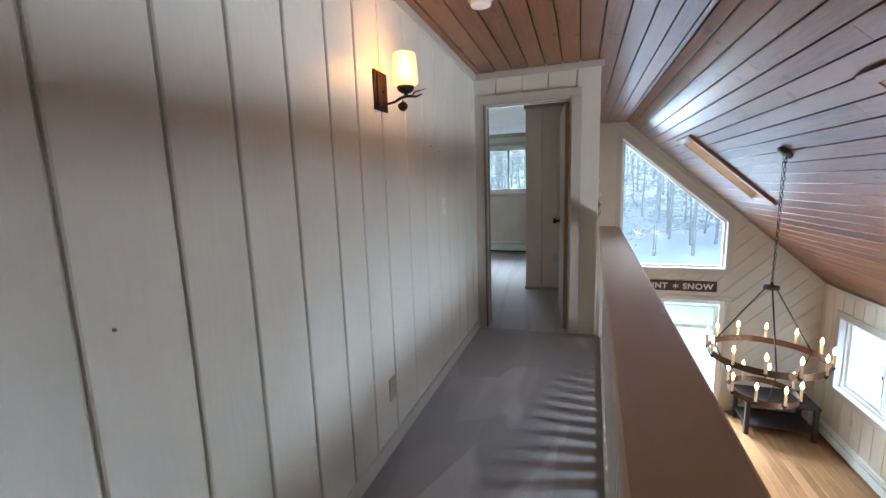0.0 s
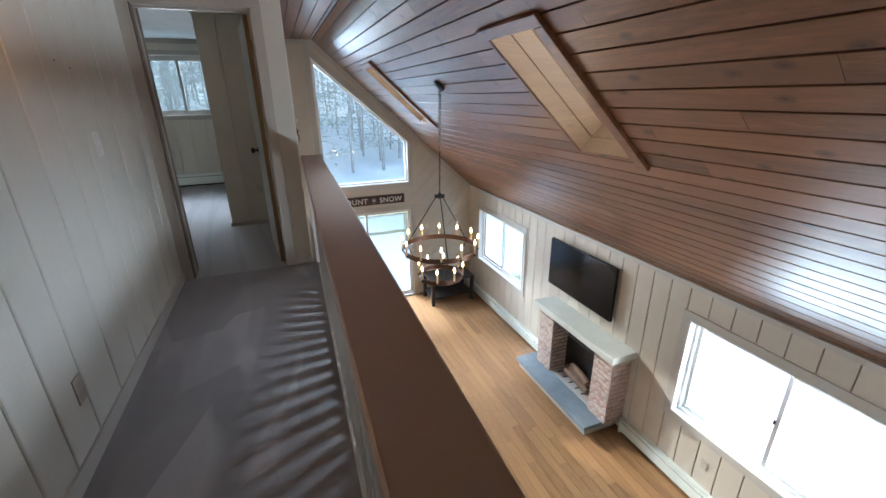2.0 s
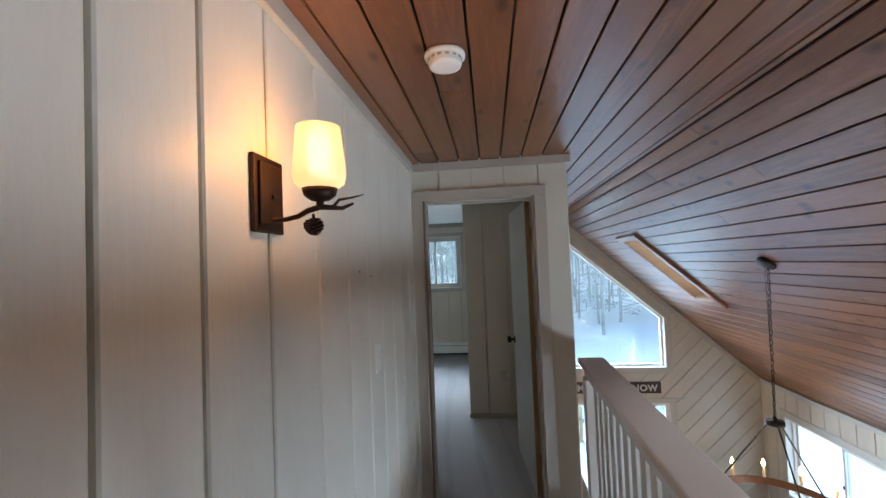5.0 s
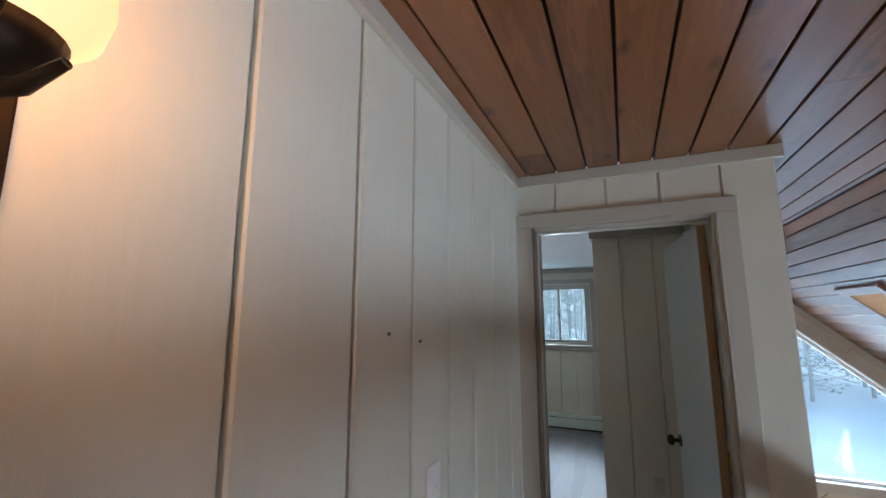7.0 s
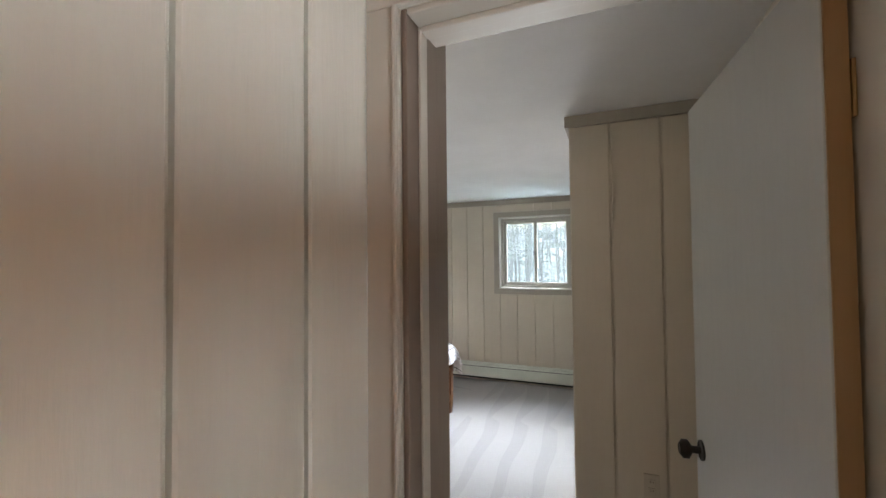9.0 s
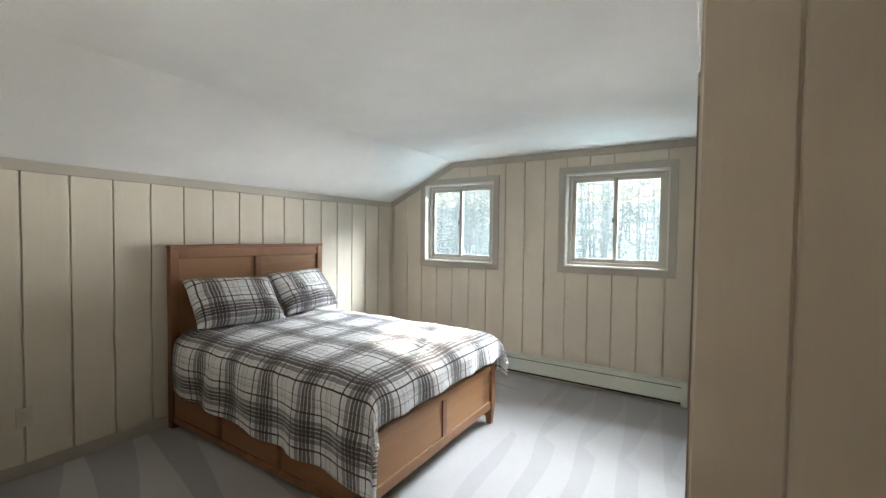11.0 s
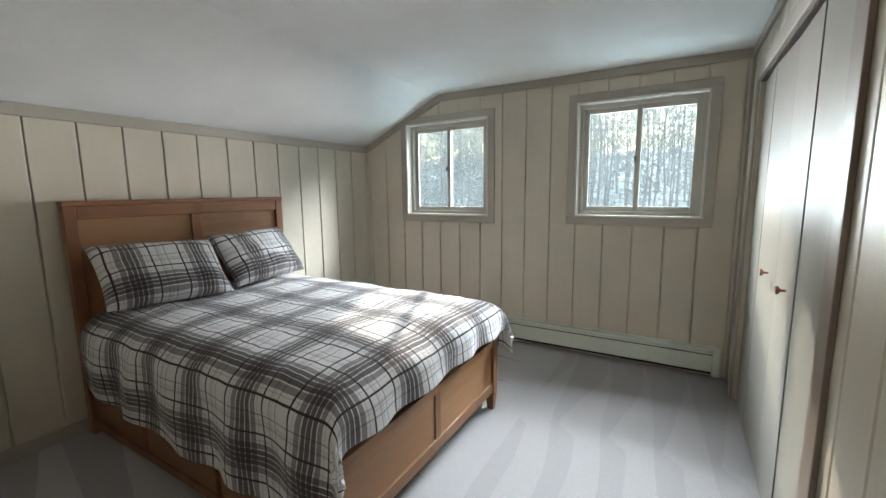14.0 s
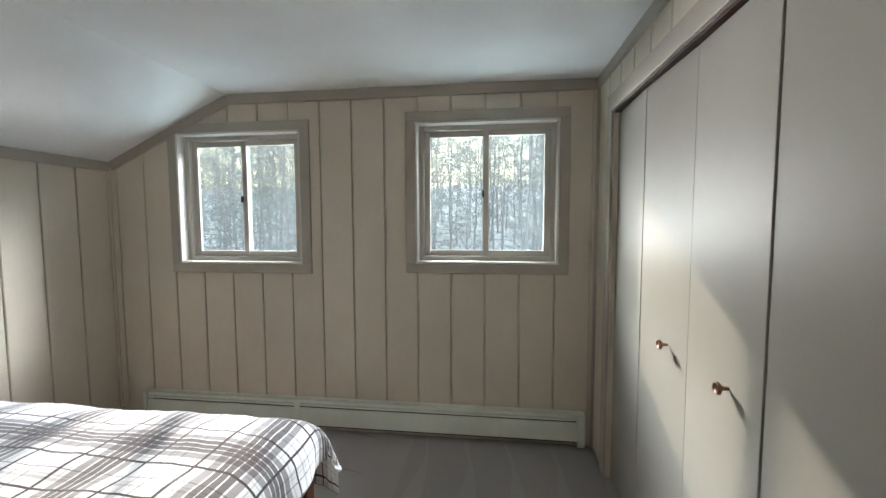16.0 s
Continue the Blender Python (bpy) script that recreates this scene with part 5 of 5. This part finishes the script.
for a, b in PY:
    row, z = 0, -2.438
    while z + bh < -1.50:
        cuts = [a, a + 0.105, b] if row % 2 else [a, a + 0.21, b]
        for p, q in zip(cuts, cuts[1:]):
            brick(4.20, p + 0.004, z, 4.211, q - 0.004, z + bh - 0.008)
        for (yf, s) in ((a, -1), (b, 1)):
            xs = [4.213, 4.31, 4.485] if row % 2 else [4.213, 4.40, 4.485]
            for p, q in zip(xs, xs[1:]):
                y0, y1 = (a - 0.004, a + 0.005) if s < 0 else (b - 0.005, b + 0.004)
                brick(p + 0.004, y0, z, q - 0.004, y1, z + bh - 0.008)
        z += bh + 0.003
        row += 1

sign = holder("wooden_sign", (2.39, GY, -0.44), "dark wooden sign lettered MOUNT SNOW under the trapezoid window", "sign")
part("board", bx(bmesh.new(), 1.71, GY - 0.022, -0.525, 3.06, GY - 0.001, -0.35, 0.004), SIGNWOOD, sign)


def letters(text, x, z, size, parent):
    cu = bpy.data.curves.new("letters", "FONT")
    cu.body, cu.size, cu.extrude, cu.offset = text, size, 0.003, 0.004
    cu.align_x = "LEFT"
    cu.space_character = 1.12
    tmp = new("letters_tmp", cu)
    bpy.context.view_layer.update()
    me = bpy.data.meshes.new_from_object(tmp.evaluated_get(bpy.context.evaluated_depsgraph_get()))
    bpy.data.objects.remove(tmp)
    me.transform(Matrix.Translation((x - parent.location.x, GY - 0.026 - parent.location.y, z - parent.location.z)) @ Matrix.Rotation(radians(90), 4, "X"))
    me.materials.clear()
    me.materials.append(SIGNWHITE)
    ob = new("letters", me)
    ob.parent = parent
    return ob


letters("MOUNT", 1.80, -0.485, 0.135, sign)
letters("SNOW", 2.56, -0.485, 0.135, sign)
bm = bmesh.new()
for j in range(3):
    a = math.pi * j / 3 + 0.52
    tube(bm, [(2.455 - 0.05 * math.cos(a), GY - 0.025, -0.44 - 0.05 * math.sin(a)), (2.455 + 0.05 * math.cos(a), GY - 0.025, -0.44 + 0.05 * math.sin(a))], 0.006, 6)
part("snowflake", bm, SIGNWHITE, sign)

chan = holder("chandelier", (2.49, 0.36, 1.46), "two-tier dark bronze ring chandelier with lit candle bulbs", "chandelier")
CCX, CCY = 2.445, 0.36
bm = bmesh.new()
lathe(bm, [(0.0, 0.0), (0.055, 0.0), (0.065, -0.012), (0.06, -0.03), (0.012, -0.036), (0.0, -0.036)], (0, 0, 0), 28)
bmesh.ops.transform(bm, matrix=Matrix.Translation(on_slope((CCX + 0.02 - KX) / SDIR.x, CCY, 0)) @ SUP.to_track_quat("Z", "Y").to_matrix().to_4x4(), verts=bm.verts)
part("canopy", bm, BLACK, chan, "", True)
top_c = on_slope((CCX + 0.02 - KX) / SDIR.x, CCY, -0.03)
bm = bmesh.new()
L = top_c.z - 0.46
nl = int(L / 0.034)
for i in range(nl):
    c = Vector((CCX + 0.02 * (1 - i / nl), CCY, top_c.z - (i + 0.5) * L / nl))
    pts = []
    for j in range(11):
        a = 2 * math.pi * j / 10
        off = Vector((math.cos(a) * 0.009, 0, math.sin(a) * 0.022)) if i % 2 else Vector((0, math.cos(a) * 0.009, math.sin(a) * 0.022))
        pts.append(c + off)
    tube(bm, pts, 0.0028, 5, False)
tube(bm, [top_c, (CCX, CCY, 0.46)], 0.0022, 5)
part("chain", bm, BLACK, chan, "dark link chain with the cord")
part("hub", lathe(bmesh.new(), [(0.0, 0.06), (0.012, 0.055), (0.014, 0.03), (0.055, 0.028), (0.057, 0.0), (0.02, -0.004), (0.0, -0.01)], (CCX, CCY, 0.40), 24), BLACK, chan, "", True)


def ring(nm, R, z, h, t, mat):
    bm = lathe(bmesh.new(), [(R, 0), (R + t, 0), (R + t, h), (R, h), (R, 0)], (CCX, CCY, z), 64)
    bmesh.ops.delete(bm, geom=[f for f in bm.faces if len(f.verts) > 4], context="FACES_ONLY")
    bmesh.ops.remove_doubles(bm, verts=bm.verts, dist=0.0001)
    part(nm, bm, mat, chan)


ring("upper_ring", 0.415, -0.215, 0.055, 0.006, BROWNRING)
ring("lower_ring", 0.245, -0.545, 0.05, 0.006, BROWNRING)
for j in range(3):
    a = 2 * math.pi * j / 3 + 0.35
    p = (CCX + 0.04 * math.cos(a), CCY + 0.04 * math.sin(a), 0.405)
    q = (CCX + 0.412 * math.cos(a), CCY + 0.412 * math.sin(a), -0.185)
    part("hanging_rod", tube(bmesh.new(), [p, q], 0.006, 8), BLACK, chan)
    part("link_rod", tube(bmesh.new(), [q, (CCX + 0.242 * math.cos(a), CCY + 0.242 * math.sin(a), -0.51)], 0.005, 8), BLACK, chan)
for R, z, cnt in ((0.427, -0.20, 12), (0.257, -0.525, 8)):
    for j in range(cnt):
        a = 2 * math.pi * (j + 0.35) / cnt
        x, y = CCX + R * math.cos(a), CCY + R * math.sin(a)
        arm = part("candle_arm", lathe(bmesh.new(), [(0.004, -0.02), (0.013, 0.0), (0.02, 0.006), (0.0135, 0.009), (0.0135, 0.012), (0.0, 0.012)], (x, y, z), 12), BLACK, chan, "", True)
        part("candle_sleeve", lathe(bmesh.new(), [(0.011, 0.012), (0.011, 0.115), (0.004, 0.118)], (x, y, z), 12), CANDLE, arm, "cream candle sleeve", True)
        part("bulb", lathe(bmesh.new(), [(0.005, 0.118), (0.012, 0.132), (0.0135, 0.144), (0.009, 0.162), (0.003, 0.178), (0.0, 0.182)], (x, y, z), 12), BULB, arm, "lit flame-shaped bulb", True)


def table(name, x0, y0, x1, y1, z0, h, t, legw, shelf, label, category):
    th = holder(name, ((x0 + x1) / 2, (y0 + y1) / 2, z0), label, category)
    part("tabletop", bx(bmesh.new(), x0, y0, z0 + h - t, x1, y1, z0 + h, 0.004), DARKWOOD, th)
    for a, b in ((x0, y0), (x1 - legw, y0), (x0, y1 - legw), (x1 - legw, y1 - legw)):
        part("leg", bx(bmesh.new(), a + 0.01 * (a == x0) - 0.01 * (a != x0), b + 0.01 * (b == y0) - 0.01 * (b != y0), z0, a + legw + 0.01 * (a == x0) - 0.01 * (a != x0), b + legw + 0.01 * (b == y0) - 0.01 * (b != y0), z0 + h - t - 0.0005, 0.003), DARKWOOD, th)
    if shelf:
        part("shelf", bx(bmesh.new(), x0 + 0.02, y0 + 0.02, z0 + 0.15, x1 - 0.02, y1 - 0.02, z0 + 0.175, 0.002), DARKWOOD, th)
    return th


table("coffee_table", 1.70, -0.16, 2.245, 1.04, FZ, 0.45, 0.04, 0.05, True, "black rectangular coffee table on the oak floor", "table")
table("side_table", 3.36, 3.28, 4.30, 3.86, FZ, 0.55, 0.04, 0.06, True, "black low table in the corner beside the glass door", "table")

plantpot = holder("potted_plant", (1.96, 0.36, FZ + 0.45), "small bushy green plant in a white pot on the table", "plant")
part("pot", lathe(bmesh.new(), [(0.0, 0.0), (0.05, 0.0), (0.058, 0.05), (0.064, 0.11), (0.058, 0.11), (0.05, 0.095), (0.0, 0.095)], (1.96, 0.36, FZ + 0.451), 24), POT, plantpot, "", True)
bm = bmesh.new()
rnd = random.Random(11)
for i in range(420):
    a, b = rnd.uniform(0, 6.283), rnd.random()
    r = 0.12 * math.sqrt(rnd.random()) * (0.5 + b)
    c = Vector((1.96 + r * math.cos(a), 0.36 + r * math.sin(a), FZ + 0.55 + 0.20 * b))
    d = Vector((rnd.uniform(-1, 1), rnd.uniform(-1, 1), rnd.uniform(-0.2, 1))).normalized()
    s = d.cross(Vector((rnd.uniform(-1, 1), rnd.uniform(-1, 1), 0.3))).normalized()
    w, l = 0.009, rnd.uniform(0.02, 0.038)
    bm.faces.new([bm.verts.new(c), bm.verts.new(c + d * l * 0.5 + s * w), bm.verts.new(c + d * l), bm.verts.new(c + d * l * 0.5 - s * w)])
fol = part("foliage", bm, HOUSELEAF, plantpot)
fol["kind"] = "stuff"

sofa = holder("sofa", (1.4, -1.45, FZ), "light grey fabric sofa facing the glass door", "sofa")
part("arm", bx(bmesh.new(), 1.76, -1.78, FZ + 0.06, 1.975, -0.80, FZ + 0.62, 0.04), SOFA, sofa)
part("arm", bx(bmesh.new(), 0.05, -1.78, FZ + 0.06, 0.26, -0.80, FZ + 0.62, 0.04), SOFA, sofa)
part("seat_base", bx(bmesh.new(), 0.265, -1.75, FZ + 0.06, 1.755, -0.83, FZ + 0.30, 0.03), SOFA, sofa)
part("backrest", bx(bmesh.new(), 0.265, -1.78, FZ + 0.30, 1.755, -1.56, FZ + 0.80, 0.05), SOFA, sofa)
part("seat_cushion", bx(bmesh.new(), 0.27, -1.55, FZ + 0.305, 1.005, -0.80, FZ + 0.46, 0.04), SOFA, sofa)
part("seat_cushion", bx(bmesh.new(), 1.015, -1.55, FZ + 0.305, 1.75, -0.80, FZ + 0.46, 0.04), SOFA, sofa)
for a in (0.12, 1.86):
    for b in (-1.70, -0.90):
        part("foot", tube(bmesh.new(), [(a, b, FZ), (a, b, FZ + 0.062)], 0.02, 10), BLACK, sofa)

# ---- outside ----
GZ = -3.05


def ground_height(x, y):
    h = GZ + 0.35 * noise.noise(Vector((x * 0.11, y * 0.11, 3))) + 0.1 * noise.noise(Vector((x * 0.5, y * 0.5, 7)))
    h += 0.10 * max(0.0, y - 14) ** 1.12 * (1 - math.exp(-max(0.0, y - 14) / 30))
    h += 0.05 * max(0.0, x - 12)
    near = max(0.0, min(1.0, (max(abs(x - 0.7) - 4.2, abs(y + 1) - 6) - 0.5) / 3))
    return GZ * (1 - near) + h * near - (0.0 if near > 0 else 0.1)


bm = bmesh.new()
ticks = [-900, -400, -200, -120, -90, -70, -56, -44] + [-36 + 2.0 * i for i in range(37)] + [44, 56, 70, 90, 120, 200, 400, 900]
rows = [[bm.verts.new((x, y, ground_height(max(-80, min(80, x)), max(-80, min(90, y))))) for y in ticks] for x in ticks]
for r0, r1 in zip(rows, rows[1:]):
    for j in range(len(ticks) - 1):
        bm.faces.new((r0[j], r1[j], r1[j + 1], r0[j + 1]))
tagged(part("ground", bm, SNOW, None, "", True), "snow-covered ground rising into the woods", "ground", "", "structure")

deck = holder("deck", (2.3, 5.5, FZ - 0.1), "snow-covered wooden deck with a yellow pine rail", "deck")
part("platform", bx(bmesh.new(), 0.9, GY + 0.12, FZ - 0.20, 6.0, 7.0, FZ - 0.06, 0.01), DECK, deck)
part("snow_cover", bx(bmesh.new(), 0.92, GY + 0.125, FZ - 0.059, 5.98, 6.98, FZ + 0.06, 0.03), SNOW, deck)
for x in (1.0, 2.4, 3.9, 5.9):
    part("rail_post", bx(bmesh.new(), x - 0.045, 6.85, FZ + 0.061, x + 0.045, 6.94, FZ + 1.0, 0.004), DECK, deck)
    part("deck_support", bx(bmesh.new(), x - 0.06, 6.80, GZ - 0.5, x + 0.06, 6.92, FZ - 0.2005, 0.004), DECK, deck)
part("top_rail", bx(bmesh.new(), 0.95, 6.83, FZ + 1.001, 5.97, 6.96, FZ + 1.04, 0.004), DECK, deck)
part("mid_rail", bx(bmesh.new(), 0.95, 6.80, FZ + 0.50, 5.97, 6.849, FZ + 0.58, 0.004), DECK, deck)


def tree(height, seed, pine=True):
    rnd = random.Random(seed)
    th = holder("pine_tree" if pine else "bare_tree", (0, 0, 0), "tall pine with a straight trunk and ragged green crown" if pine else "bare grey deciduous tree in the snow", "tree")
    bm = bmesh.new()
    pts = [(0.12 * math.sin(i * 0.9 + seed), 0.12 * math.cos(i * 1.1 + seed), height * i / 8) for i in range(9)]
    pts[0] = (0, 0, -0.4)
    tube(bm, pts, [0.085 * (1 - 0.8 * i / 8) for i in range(9)], 8)
    fo = bmesh.new()
    start = 0.06 if pine else 0.3
    for i in range(60 if pine else 34):
        f = start + (1 - start) * (i + rnd.random()) / (60 if pine else 34)
        z = height * min(f, 0.99)
        a = rnd.uniform(0, 6.283)
        ln = (1.2 + 1.9 * (1 - f)) * rnd.uniform(0.6, 1.25)
        up = rnd.uniform(-0.15, 0.25) if pine else rnd.uniform(0.3, 0.9)
        d = Vector((math.cos(a), math.sin(a), up)).normalized()
        o = Vector((0.12 * math.sin(f * 8 * 0.9 + seed), 0.12 * math.cos(f * 8 * 1.1 + seed), z))
        tube(bm, [o, o + d * ln * 0.6, o + d * ln + Vector((0, 0, -0.1 if pine else 0.2))], [0.022, 0.012, 0.005], 5)
        if pine:
            for j in range(34):
                c = o + d * ln * rnd.uniform(0.25, 1.05) + Vector((rnd.uniform(-0.4, 0.4), rnd.uniform(-0.4, 0.4), rnd.uniform(-0.22, 0.22)))
                e = Vector((rnd.uniform(-1, 1), rnd.uniform(-1, 1), rnd.uniform(-0.6, 0.4))).normalized()
                s = e.cross(Vector((0, 0, 1))).normalized() if abs(e.z) < 0.95 else Vector((1, 0, 0))
                l, w = rnd.uniform(0.14, 0.30), rnd.uniform(0.03, 0.07)
                fo.faces.new([fo.verts.new(c), fo.verts.new(c + e * l * 0.5 + s * w), fo.verts.new(c + e * l), fo.verts.new(c + e * l * 0.5 - s * w)])
        else:
            for j in range(5):
                e = (d + Vector((rnd.uniform(-0.8, 0.8), rnd.uniform(-0.8, 0.8), rnd.uniform(0, 0.7)))).normalized()
                p = o + d * ln * rnd.uniform(0.3, 0.9)
                tube(bm, [p, p + e * 0.8], [0.012, 0.004], 4)
    part("trunk", bm, BARK, th)
    if pine:
        part("crown", fo, NEEDLES, th)["kind"] = "stuff"
    else:
        fo.free()
    return th


rnd = random.Random(21)
kinds = [tree(13, 1), tree(15, 2), tree(11, 3), tree(12, 4, False), tree(14, 5, False)]
spots = []
while len(spots) < 230:
    y = 19 + 46 * rnd.random() ** 1.2
    x = rnd.uniform(-28, 16) * (0.5 + y / 60)
    if x > 9 and y < 24:
        continue
    if all((x - a) ** 2 + (y - b) ** 2 > 1.3 for a, b in spots):
        spots.append((x, y))
for i, (x, y) in enumerate(spots):
    src = kinds[i % 5]
    s = rnd.uniform(0.75, 1.15)
    m = Matrix.Translation((x, y, ground_height(x, y))) @ Matrix.Rotation(rnd.uniform(0, 6.28), 4, "Z")
    if i < 5:
        src.matrix_basis = m
    else:
        tr = copy_thing(src, m)
        tr.scale = (s, s, s)

# ---- oak strips ----
rnd = random.Random(31)
near, far = [], []
x = 0.02
while x < GX - 0.02:
    y = SY + rnd.uniform(0.2, 1.2)
    prev = SY
    while prev < GY:
        e = min(y, GY - 0.002)
        (near if x > 2.0 and e > -1.6 and len(near) < 300 else far).append((x, prev, min(x + 0.108, GX - 0.002), e))
        prev, y = e, y + rnd.choice((0.6, 0.9, 1.2, 1.5))
        if e >= GY - 0.01:
            break
    x += 0.11
fl = bpy.data.objects["floor_great_room"]
meshes = {}
for x0, y0, x1, y1 in near:
    key = (round(x1 - x0, 3), round(y1 - y0, 2))
    if key not in meshes:
        w, l = key[0] / 2 - 0.0008, key[1] / 2 - 0.0008
        bm = bx(bmesh.new(), -w, -l, -0.0118, w, l, 0.0)
        bmesh.ops.bevel(bm, geom=[e for e in bm.edges if all(v.co.z > -0.001 for v in e.verts)], offset=0.0015, segments=1, affect="EDGES")
        me = bpy.data.meshes.new("plank")
        bm.to_mesh(me)
        bm.free()
        me.materials.append(OAK)
        meshes[key] = me
    ob = new("plank", meshes[key])
    ob.parent = fl
    ob.location = ((x0 + x1) / 2, (y0 + y1) / 2, FZ)
bm = bmesh.new()
for x0, y0, x1, y1 in far:
    bx(bm, x0 + 0.0008, y0 + 0.0008, FZ - 0.0118, x1 - 0.0008, y1 - 0.0008, FZ)
part("planks", bm, OAK_FAR, fl, "oak strip flooring")["kind"] = "stuff"
